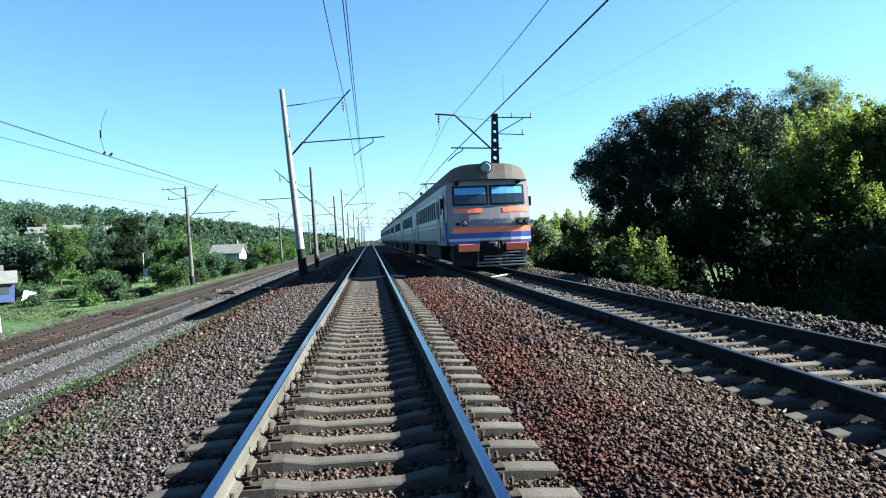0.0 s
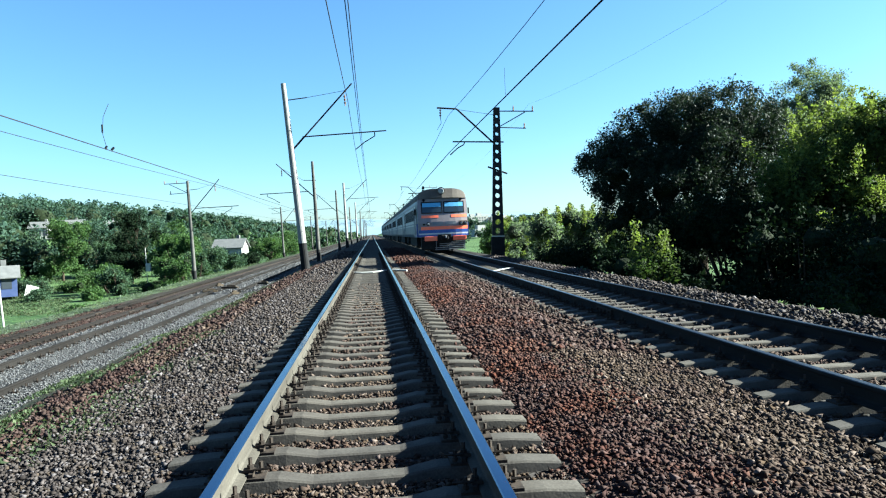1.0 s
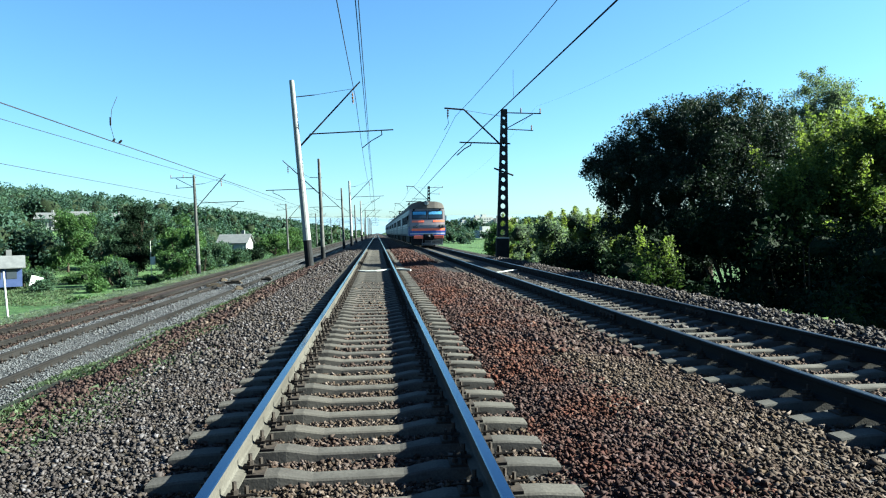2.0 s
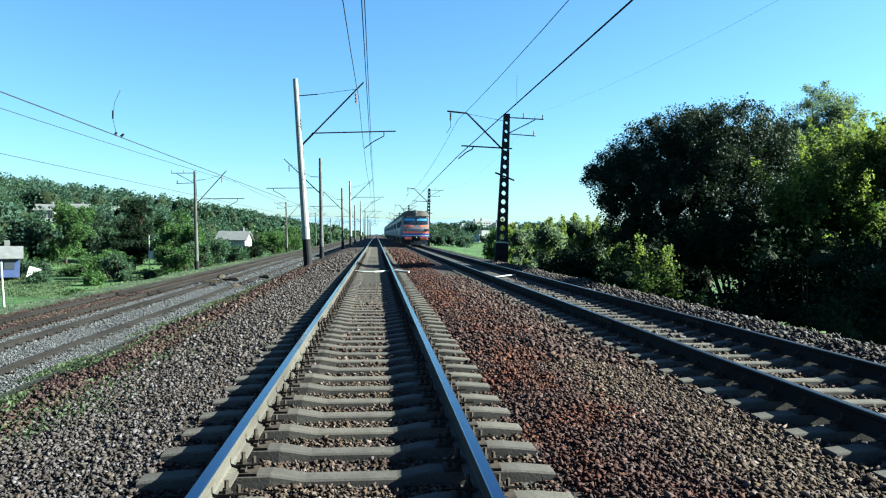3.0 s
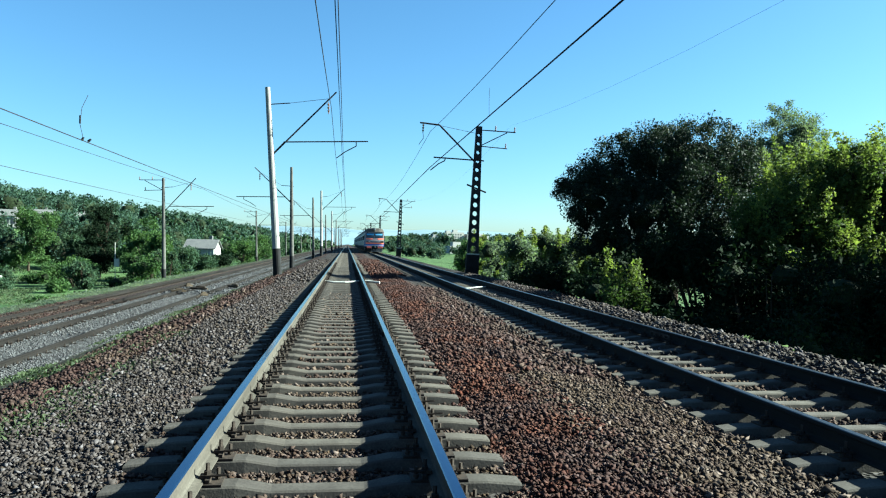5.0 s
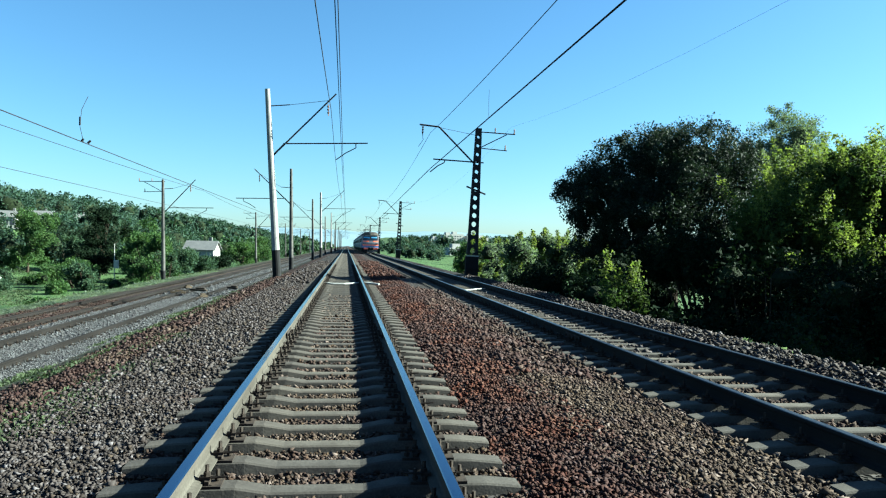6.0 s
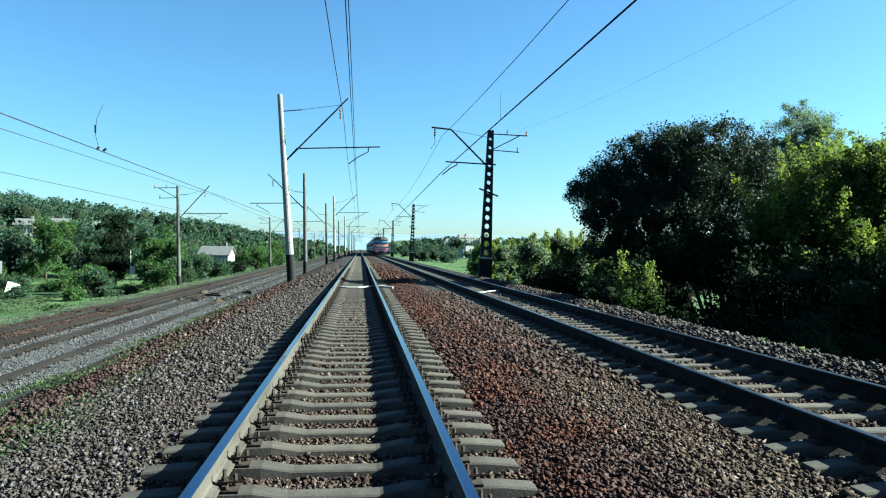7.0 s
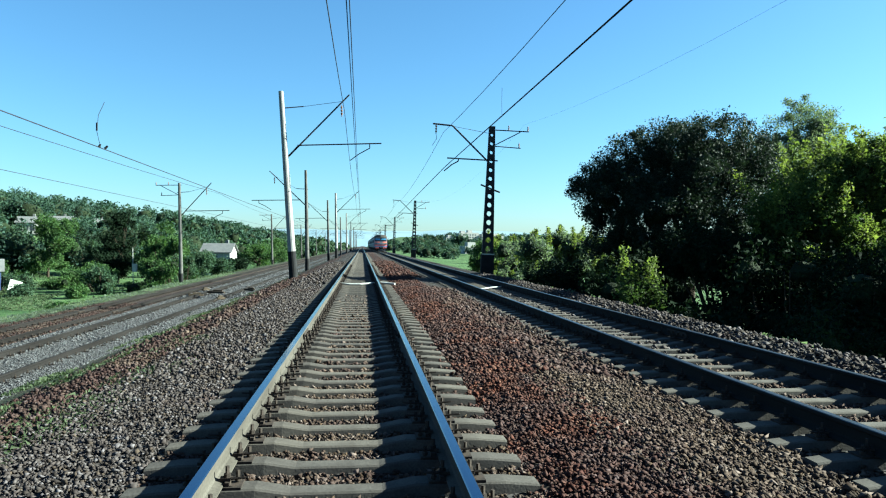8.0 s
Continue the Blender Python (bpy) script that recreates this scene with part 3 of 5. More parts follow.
pale = "pale round concrete mast with a black foot and wire bracket"
grey = "weathered grey concrete mast with a bracket beside the tracks"
concrete_mast(pale, -3.53, 40, -0.40, 10.15, -4.15, 1, 3.3, MAST_CONCRETE, swing=1.55)
for y, x, ln in ((108, -3.55, -1.2), (174, -3.4, -1.0), (240, -3.4, -0.6), (306, -3.4, 0.3), (372, -3.4, 0), (438, -3.4, 0), (504, -3.4, 0)):
    concrete_mast(grey, x, y, -0.45, 9.6, ln, 1, 3.3, MAST_GREY if y > 200 else MAST_CONCRETE, 0.2, 0.13)
for y, x in ((68, -4.85), (112, -4.9), (178, -4.9), (246, -4.9), (312, -4.9)):
    concrete_mast(grey, x, y, -0.75, 9.1, -1.3, -1, 3.2, MAST_GREY, 0.19, 0.12, 0.9)
for y, x in ((72, -17.1), (140, -16.7), (208, -16.8), (276, -16.8), (344, -16.8)):
    concrete_mast("grey concrete mast with insulator arms on the grassy edge", x, y, -2.6, 9.9, -1.4, 1, 2.9, MAST_GREY, 0.19, 0.12, 1.2, True)
for y, x, ln in ((42, 7.46, 1.7), (112, 8.1, 1.5), (176, 7.9, 1.0), (242, 7.8, 0.6), (308, 7.8, 0)):
    perforated_mast("dark steel catenary mast pierced by a row of round holes", x, y, -0.35, 8.8, ln)


# ---- overhead wires ----
def wire(label, pts, r=0.012, sag=0.0, steps=8, name="overhead_wire"):
    line = []
    for (a, b) in zip(pts, pts[1:]):
        for i in range(steps if sag else 1):
            t = i / (steps if sag else 1)
            p = Vector(a).lerp(Vector(b), t)
            p.z -= sag * 4 * t * (1 - t)
            line.append(p)
    line.append(Vector(pts[-1]))
    bm = bmesh.new()
    tube(bm, line, r, 5)
    return tagged(part(name, bm, WIRE), label, "overhead wire", "overhead wires")


MAIN_Y = [-26, 40, 108, 174, 240, 306, 372]
RIGHT_Y = [-26, 42, 112, 176, 242, 308]
wire("contact wire hung above the middle track", [(-0.2 if i % 2 else -0.14, y, 6.1) for i, y in enumerate(MAIN_Y)], 0.011)
wire("second strand of the contact wire above the middle track", [(-0.14 if i % 2 else -0.08, y, 6.12) for i, y in enumerate(MAIN_Y)], 0.011)
wire("sagging carrier wire above the middle track", [(-0.84, y, 8.75) for y in MAIN_Y], 0.017, 0.9, 10)
wire("contact wire hung above the neighbouring track", [(4.85 if i % 2 else 5.35, y, 5.95) for i, y in enumerate(RIGHT_Y)], 0.012)
wire("second strand of the contact wire above the neighbouring track", [(4.91 if i % 2 else 5.41, y, 5.98) for i, y in enumerate(RIGHT_Y)], 0.012)
wire("sagging carrier wire above the neighbouring track", [(4.85 if i % 2 else 5.4, y, 8.05) for i, y in enumerate(RIGHT_Y)], 0.012, 0.7, 10)
wire("thin sagging feeder wire carried by the pierced masts", [(9.65, y, 8.6) for y in RIGHT_Y], 0.003, 1.7, 12)
LEFT_Y = [-30, 68, 112, 178, 246, 312]
wire("contact wire above the lower track", [(-7.5, y, 4.2) for y in LEFT_Y], 0.014)
wire("carrier wire above the outer lower track", [(-13.5, y, 6.3) for y in (-40, 72, 140, 208, 276)], 0.014, 0.5)
wire("contact wire above the outer lower track", [(-13.6, y, 4.2) for y in (-40, 72, 140, 208, 276)], 0.012)


def dropper(label, x, y, z0, z1, bow):
    bm = bmesh.new()
    tube(bm, [(x, y, z0), (x - bow, y - 0.15, z0 * 0.7 + z1 * 0.3), (x - bow * 1.2, y - 0.2, z0 * 0.35 + z1 * 0.65), (x, y - 0.3, z1)], 0.008)
    box(bm, x - bow * 1.2 - 0.02, x - bow * 1.2 + 0.02, y - 0.22, y - 0.18, z0 * 0.45 + z1 * 0.55 - 0.12, z0 * 0.45 + z1 * 0.55 + 0.12)
    rod(bm, (x - 0.06, y - 0.3, z1), (x + 0.0, y - 0.3, z1 + 0.1), 0.04, 0.03, 6)
    rod(bm, (x + 0.12, y - 0.3, z1 - 0.03), (x + 0.2, y - 0.3, z1 + 0.05), 0.04, 0.03, 6)
    return tagged(part("wire_dropper", bm, WIRE), label, "wire dropper", "wire droppers")


dropper("loose wire dropper with clamps on the lower track's wire", -7.5, 22.6, 5.6, 4.21, 0.12)
bm = bmesh.new()
tube(bm, [(5.0, 25, 6.95), (4.99, 25, 6.5), (5.0, 25, 6.0)], 0.006)
tagged(part("wire_dropper", bm, WIRE), "thin wire dropper on the neighbouring track's wire", "wire dropper", "wire droppers")

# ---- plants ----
# near-black green: shade under and behind the trees is in the colour
LEAF_DARK_SHADED = leaf_material("leaves_dark_shaded", (0.004, 0.008, 0.0045), (0.007, 0.013, 0.0075), (0.012, 0.020, 0.011), 0.10, 0.8, 0.03)
# large tree's backlit look: its shaded side is put into the leaf colour
LEAF_TREE = leaf_material("leaves_backlit_dark", (0.008, 0.013, 0.010), (0.014, 0.022, 0.017), (0.024, 0.034, 0.027), 0.2, 0.6, 0.08)
LEAF_BRIGHT = leaf_material("leaves_bright", (0.026, 0.052, 0.019), (0.042, 0.078, 0.028), (0.066, 0.102, 0.040), 0.4, 0.7, 0.1)
LEAF_BUSH = leaf_material("leaves_bush", (0.024, 0.038, 0.015), (0.042, 0.060, 0.022), (0.068, 0.090, 0.034), 0.42, 0.7, 0.06)
# shoot tips: sunlight put into a paler leaf colour than the crown's
LEAF_SUNLIT_TIP = leaf_material("leaves_sunlit_tip", (0.070, 0.090, 0.026), (0.095, 0.118, 0.034), (0.130, 0.150, 0.048), 0.5, 0.65, 0.08)
LEAF_WILLOW = leaf_material("leaves_willow", (0.060, 0.080, 0.066), (0.085, 0.108, 0.090), (0.115, 0.138, 0.115), 0.55, 0.65, 0.12)
LEAF_WEED = leaf_material("leaves_weed", (0.026, 0.038, 0.020), (0.040, 0.056, 0.030), (0.062, 0.078, 0.046), 0.3)
LEAF_WOOD = leaf_material("leaves_wood", (0.020, 0.040, 0.026), (0.034, 0.058, 0.038), (0.054, 0.078, 0.052), 0.28, 0.8, 0.06)
# distance haze put into the leaf colour: bluer, closer tones
LEAF_HAZY = leaf_material("leaves_hazy", (0.021, 0.040, 0.034), (0.030, 0.053, 0.043), (0.042, 0.067, 0.054), 0.25, 0.8, 0.06, 0.1, 0.5)
LUMP = (np.array([(0, 0, -1), (0.72, -0.53, -0.45), (-0.28, -0.85, -0.45), (-0.89, 0, -0.45), (-0.28, 0.85, -0.45), (0.72, 0.53, -0.45),
                  (0.28, -0.85, 0.45), (-0.72, -0.53, 0.45), (-0.72, 0.53, 0.45), (0.28, 0.85, 0.45), (0.89, 0, 0.45), (0, 0, 1)]),
        np.array([(0, 1, 2), (1, 0, 5), (0, 2, 3), (0, 3, 4), (0, 4, 5), (1, 5, 10), (2, 1, 6), (3, 2, 7), (4, 3, 8), (5, 4, 9),
                  (1, 10, 6), (2, 6, 7), (3, 7, 8), (4, 8, 9), (5, 9, 10), (6, 10, 11), (7, 6, 11), (8, 7, 11), (9, 8, 11), (10, 9, 11)]))
# near-black lumps set inside crowns as their inner shade
SHADE_CORE = worn("crown_shade", (0.006, 0.009, 0.004), (0.014, 0.021, 0.009), 2, 12, 1.0, relief=1.0, depth=0.1)
LEAF = (np.array([(-1.0, -0.1, 0), (0.75, -0.62, 0.1), (0.7, 0.65, 0.0)]), np.array([(0, 1, 2)]))


def crown_points(rng, blobs, n, knots, spread):
    """Leaf places: knots of leaves scattered near the skin of each lobe (x, y, z, rx, ry, rz)."""
    w = np.array([b[3] * b[4] + b[4] * b[5] + b[3] * b[5] for b in blobs])
    pts = []
    for b, share in zip(blobs, w / w.sum()):
        kn = max(6, int(knots * share))
        d = rng.normal(size=(kn, 3))
        d /= np.linalg.norm(d, axis=1)[:, None]
        d *= rng.uniform(0.55, 1.08, (kn, 1))
        d[:, 2] = np.where(d[:, 2] < -0.55, d[:, 2] * 0.5, d[:, 2])
        c = d * np.array(b[3:6]) + np.array(b[:3])
        pick = rng.integers(0, kn, max(20, int(n * share)))
        pts.append(c[pick] + np.clip(rng.normal(size=(len(pick), 3)), -1.7, 1.7) * spread * rng.uniform(0.5, 1.3, (kn, 1))[pick])
    return np.concatenate(pts)


def shoots(rng, blobs, count, leaves, tall):
    """Leafy upright shoots standing out of the upper skin of the lobes."""
    pick = rng.integers(0, len(blobs), count)
    d = rng.normal(size=(count, 3))
    d /= np.linalg.norm(d, axis=1)[:, None]
    d[:, 2] = np.abs(d[:, 2]) * 0.9 + 0.1
    b = np.array(blobs)[pick]
    foot = b[:, :3] + d * b[:, 3:6] * 0.9
    lean = rng.normal(size=(count, 3)) * 0.16 + d * 0.3
    lean[:, 2] = 1
    f = rng.uniform(0, 1, (count, leaves, 1))
    h = tall * rng.uniform(0.5, 1.2, (count, 1, 1))
    p = foot[:, None] + lean[:, None] * f * h + rng.normal(size=(count, leaves, 3)) * (0.15 - 0.08 * f)
    return p.reshape(-1, 3)


def tree(name, label, category, base, blobs, leaves, leaf, mat, seed, knots=300, spread=0.3, trunk=0.25, group="", inner=0.0, sprouts=0):
    rng = np.random.default_rng(seed)
    root = tagged(new(name), label, category, group)
    root.location = base
    bm = bmesh.new()
    if trunk:
        top = max(b[2] for b in blobs)
        rod(bm, (0, 0, -0.5), (0.1, 0, top * 0.45), trunk, trunk * 0.7, 9)
        for b in blobs:
            mid = Vector((b[0] * 0.45, b[1] * 0.45, top * 0.25 + b[2] * 0.35))
            rod(bm, (0.05, 0, top * 0.3), mid, trunk * 0.5, trunk * 0.32, 7)
            rod(bm, mid, b[:3], trunk * 0.32, trunk * 0.1, 6)
            for i in range(3):
                d = Vector(rng.normal(size=3))
                d.normalize()
                rod(bm, Vector(b[:3]).lerp(mid, 0.3), Vector(b[:3]) + Vector((d.x * b[3], d.y * b[4], abs(d.z) * b[5])) * 0.7, trunk * 0.14, trunk * 0.04, 5)
    else:
        for b in blobs:
            for i in range(3):
                rod(bm, (b[0] * 0.3, b[1] * 0.3, -0.3), (b[0] + rng.normal() * 0.3 * b[3], b[1] + rng.normal() * 0.3 * b[4], b[2]), 0.05, 0.015, 5)
    part("trunk" if trunk else "woody_base", bm, BARK, root)
    # dark core shapes stand for the shade deep in each lobe
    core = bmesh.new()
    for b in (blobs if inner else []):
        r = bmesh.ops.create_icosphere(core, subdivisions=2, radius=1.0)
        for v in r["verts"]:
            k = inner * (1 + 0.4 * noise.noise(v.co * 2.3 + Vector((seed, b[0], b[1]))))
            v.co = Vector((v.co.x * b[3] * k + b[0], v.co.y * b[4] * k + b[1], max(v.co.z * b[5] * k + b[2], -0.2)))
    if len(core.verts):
        part("crown_shade_core", core, SHADE_CORE, root, "dark core holding the shade inside the crown")
    else:
        core.free()
    pts = crown_points(rng, blobs, leaves, knots, spread)
    pts = pts[pts[:, 2] > -0.6]
    me = cloud_mesh("crown", *LEAF, pts, leaf * rng.lognormal(0, 0.3, len(pts)), rng, mat, 0.1, (1, 1, 1))
    linked("crown", me, root)
    if sprouts:
        tips = shoots(rng, blobs, sprouts, 150, 1.0)
        me = cloud_mesh("sunlit_growth", *LEAF, tips, leaf * rng.lognormal(0, 0.3, len(tips)), rng, LEAF_SUNLIT_TIP, 0.1, (1, 1, 1))
        linked("sunlit_growth", me, root, "upright shoots in paler yellow-green for their sunlit look")["kind"] = "stuff"
    return root


def lobes(rng, w, d, z0, z1, n, r):
    out = []
    for i in range(n):
        f = rng.uniform(0, 1)
        z = z0 + (z1 - z0) * f
        k = math.sin(math.pi * (0.25 + 0.65 * f))
        s = r * rng.uniform(0.7, 1.2)
        out.append((rng.uniform(-w, w) * k, rng.uniform(-d, d) * k, z, s, s, s * 0.85))
    return out


R = random.Random(11)
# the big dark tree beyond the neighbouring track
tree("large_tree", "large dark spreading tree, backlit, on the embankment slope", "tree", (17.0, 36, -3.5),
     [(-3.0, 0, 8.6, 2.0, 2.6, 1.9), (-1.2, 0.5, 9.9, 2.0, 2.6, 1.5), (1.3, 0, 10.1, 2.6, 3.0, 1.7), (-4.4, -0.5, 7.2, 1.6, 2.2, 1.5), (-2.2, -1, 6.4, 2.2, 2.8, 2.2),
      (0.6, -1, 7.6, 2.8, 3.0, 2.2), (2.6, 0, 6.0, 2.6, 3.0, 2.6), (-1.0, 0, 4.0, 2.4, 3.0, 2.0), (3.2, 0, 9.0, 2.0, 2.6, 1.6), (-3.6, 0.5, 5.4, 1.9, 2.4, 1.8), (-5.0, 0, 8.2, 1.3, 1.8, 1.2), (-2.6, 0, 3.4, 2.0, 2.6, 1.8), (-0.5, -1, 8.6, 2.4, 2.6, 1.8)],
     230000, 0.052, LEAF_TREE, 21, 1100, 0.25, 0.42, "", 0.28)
tree("willow_tree", "tall grey-green leafy tree behind the dark one", "tree", (26.6, 42, -4.7),
     [(0.2, 0, 13.4, 1.6, 1.8, 1.9), (2.0, 0, 12.8, 1.6, 1.8, 1.9), (-1.6, 0, 11.0, 2.3, 2.5, 2.2), (2.2, 0, 10.6, 2.6, 2.5, 2.2), (4.6, 0, 11.0, 2.2, 2.5, 2.0), (7.2, 0, 11.2, 2.4, 2.5, 2.2), (9.6, 0, 10.6, 2.4, 2.5, 2.4), (1, 0, 7.4, 3, 3, 3), (5, 0, 7.4, 3, 3, 3), (8.5, 0, 7.4, 3, 3, 3)],
     260000, 0.05, LEAF_WILLOW, 22, 1300, 0.24, 0.3)
for x, y, w, z1, mat, n, sd_ in ((16.2, 24, 2.0, 8.0, LEAF_BUSH, 9000, 31), (18.6, 24, 2.4, 8.6, LEAF_BUSH, 10000, 32), (21.5, 25, 2.6, 8.2, LEAF_BUSH, 9000, 33), (12.6, 24, 1.5, 5.6, LEAF_DARK_SHADED, 6000, 34),
                                (25.5, 27, 3.0, 8.2, LEAF_BUSH, 7000, 35), (30, 29, 3.0, 8.4, LEAF_BUSH, 5000, 36)):
    tree("bushy_tree", "bright green bushy tree with sunlit tips on the slope", "tree", (x, y, -3.6),
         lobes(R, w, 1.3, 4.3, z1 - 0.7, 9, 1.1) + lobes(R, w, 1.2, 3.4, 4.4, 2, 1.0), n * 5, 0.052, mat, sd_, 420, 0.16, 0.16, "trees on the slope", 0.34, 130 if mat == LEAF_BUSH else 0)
# the last four stand out of view, added to keep sun off the scrub
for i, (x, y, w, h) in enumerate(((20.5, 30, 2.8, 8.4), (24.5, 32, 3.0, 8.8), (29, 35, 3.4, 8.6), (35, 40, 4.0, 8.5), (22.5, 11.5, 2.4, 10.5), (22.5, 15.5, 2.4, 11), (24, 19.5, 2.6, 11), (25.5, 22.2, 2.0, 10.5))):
    tree("shaded_tree", "dark leafy tree behind the sunlit ones or unseen beside the scrub", "tree", (x, y, -3.8), lobes(R, w, 1.6, 1.6, h - 1.2, 12, 1.6), 13000, 0.09, LEAF_DARK_SHADED, 40 + i, 300, 0.3, 0.36, "trees on the slope", 0.6)
tree("bushy_tree", "small bright shrub with sunlit tips among dark scrub", "bush", (8.9, 22, -1.3), lobes(R, 0.7, 0.6, 1.2, 1.7, 5, 0.3) + lobes(R, 0.7, 0.7, 0.4, 1.1, 4, 0.4), 3500, 0.05, LEAF_BUSH, 37, 120, 0.12, 0, "trees on the slope", 0.4, 5)
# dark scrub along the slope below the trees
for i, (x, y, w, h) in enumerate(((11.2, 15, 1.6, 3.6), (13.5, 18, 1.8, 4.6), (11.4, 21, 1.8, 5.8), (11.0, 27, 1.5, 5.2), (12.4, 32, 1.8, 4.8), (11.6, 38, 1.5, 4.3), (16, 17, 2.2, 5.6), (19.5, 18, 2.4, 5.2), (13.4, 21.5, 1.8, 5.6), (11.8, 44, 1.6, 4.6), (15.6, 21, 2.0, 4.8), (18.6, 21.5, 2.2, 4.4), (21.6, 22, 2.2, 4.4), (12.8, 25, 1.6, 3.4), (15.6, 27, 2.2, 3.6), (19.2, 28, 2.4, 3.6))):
    tree("scrub_bush", "dense dark green scrub in the shade of the trees", "bush", (x, y, -3.3), lobes(R, w, 1.6, 0.4, h - 0.9, 8, 1.2), 15000 if y < 20 else 10000, 0.05 if y < 20 else 0.075, LEAF_DARK_SHADED, 50 + i, 220, 0.24, 0, "scrub along the slope", 0.42)
# lighter bushes past the mast
for i, (x, y, w, h) in enumerate(((12.6, 50, 1.8, 5.0), (11.4, 66, 1.4, 5.4), (11.6, 58, 1.8, 5.0), (14.6, 60, 2.4, 5.4), (17.4, 62, 2.6, 5.8), (13.0, 70, 2.2, 5.2), (20.4, 62, 2.6, 5.2), (24, 66, 3, 5.4), (17, 74, 3, 5.4), (28, 72, 3.4, 5.6))):
    tree("green_bush", "light green bush on the far embankment slope", "bush", (x, y, -4.0), lobes(R, w, 1.8, 0.6, h + 0.2, 11, 1.25), 15000, 0.08, LEAF_BRIGHT if i % 2 else LEAF_WILLOW, 70 + i, 170, 0.22, 0, "bushes along the line", 0.6, 14)

# left side: trees and bushes below the tracks
for i, (x, y, w, h, mat, n) in enumerate(((-53, 130, 4.6, 11.5, LEAF_BRIGHT, 10000), (-61, 136, 4.6, 8.0, LEAF_WOOD, 6000), (-43.5, 138, 4.4, 12.8, LEAF_DARK_SHADED, 9000), (-48.5, 142, 3.4, 8.5, LEAF_WOOD, 6000), (-37, 142, 3.6, 11.0, LEAF_BRIGHT, 6500), (-31, 118, 3.2, 8.6, LEAF_BRIGHT, 7000),
                                          (-27.5, 112, 2.8, 8.0, LEAF_BRIGHT, 7000), (-25.5, 116, 2.4, 6.0, LEAF_WOOD, 6000), (-67, 142, 5.0, 9.0, LEAF_DARK_SHADED, 5000), (-39, 122, 3.0, 5.6, LEAF_DARK_SHADED, 5000), (-25, 128, 2.4, 4.4, LEAF_WOOD, 4000), (-24, 142, 2.2, 4.0, LEAF_DARK_SHADED, 3500), (-23, 165, 3.0, 6.6, LEAF_BRIGHT, 4000), (-22, 185, 3.4, 7.6, LEAF_BRIGHT, 3500), (-22, 208, 3.6, 7.8, LEAF_WOOD, 3500), (-22, 234, 4, 8.2, LEAF_WOOD, 3000), (-75, 150, 5, 9.5, LEAF_DARK_SHADED, 4500), (-57, 156, 5, 10, LEAF_DARK_SHADED, 4500), (-84, 168, 5, 10, LEAF_WOOD, 4500))):
    tree("roadside_tree", "leafy green tree below the railway bank", "tree", (x, y, height(x, y)), lobes(R, w, w, 2.2, h - 1.5, 11, w * 0.42) + lobes(R, w, w, 0.8, 2.6, 4, w * 0.4), n * 2, 0.14, mat, 100 + i, 190, 0.36, 0.22, "trees below the bank")
for i, (x, y, w, h) in enumerate(((-31, 92, 2.4, 3.4), (-27, 96, 2.6, 4.6), (-24, 92, 2.0, 4.4), (-23.5, 100, 2.0, 4.8), (-34, 98, 2.2, 3.6), (-31, 84, 1.0, 1.2), (-46, 100, 2.4, 2.4), (-40, 104, 2.4, 2.8), (-24, 62, 0.9, 1.0), (-39, 90, 1.2, 1.2), (-52, 112, 2.6, 2.6), (-38, 112, 2.4, 3.0))):
    tree("roadside_bush", "bright green bush on the grassy slope", "bush", (x, y, height(x, y)), lobes(R, w, w, 0.3, h - 0.5, 8, w * 0.45), 5000, 0.11, LEAF_BRIGHT if i % 3 else LEAF_WOOD, 130 + i, 90, 0.28, 0, "bushes on the slope", 0.6)


# far woods on the hillside and beyond, too many to count
def woods(label, spots, leaves, leaf, mat, seed):
    rng = np.random.default_rng(seed)
    pts, sizes = [], []
    for x, y, r in spots:
        n = int(leaves * rng.uniform(0.7, 1.3))
        kn = 20
        d = rng.normal(size=(kn, 3))
        d /= np.linalg.norm(d, axis=1)[:, None]
        c = d * np.array((r, r, r * 0.8)) * rng.uniform(0.72, 0.95, (kn, 1)) + np.array((x, y, height(x, y) + r * 0.8))
        pick = rng.integers(0, kn, n)
        pts.append(c[pick] + np.clip(rng.normal(size=(n, 3)), -1.3, 1.3) * r * 0.2)
        sizes.append(np.full(n, leaf * (0.6 + r / 10)))
    pts, sizes = np.concatenate(pts), np.concatenate(sizes)
    q = np.array(spots)
    mid = np.stack([q[:, 0], q[:, 1], np.array([height(x, y) for x, y, r in spots]) + q[:, 2] * 0.7], 1)
    inside = cloud_mesh("woods_shade_core", *LUMP, mid, q[:, 2] * 0.66, rng, SHADE_CORE, 0.12, (1, 1, 0.85))
    tagged(new("woods_shade_core", inside), "dark shade cores inside " + label, "woods", kind="stuff")
    me = cloud_mesh("woods", *LEAF, pts, sizes * rng.lognormal(0, 0.3, len(pts)), rng, mat, 0.1, (1, 1.6, 1))
    return tagged(new("woods", me), label, "woods", kind="stuff")


HOUSES = [(-93, 215, 5, 12), (-113, 285, 10, 12), (-110, 318, 7, 20), (-134, 262, 7, -10)]


def spots(n, x0, x1, y0, y1, r0, r1, seed):
    q = random.Random(seed)
    out = [(q.uniform(x0, x1), q.uniform(y0, y1), q.uniform(r0, r1)) for i in range(n)]
    return [(x, y, r) for x, y, r in out if not any(hy - 75 < y < hy + 6 and abs(x / y - hx / hy) < 0.006 + 0.7 * r / y for hx, hy, w, turn in HOUSES)]


woods("dark green woods covering the hillside", spots(330, -190, -60, 100, 340, 3.5, 7.0, 1), 700, 0.23, LEAF_HAZY, 201)
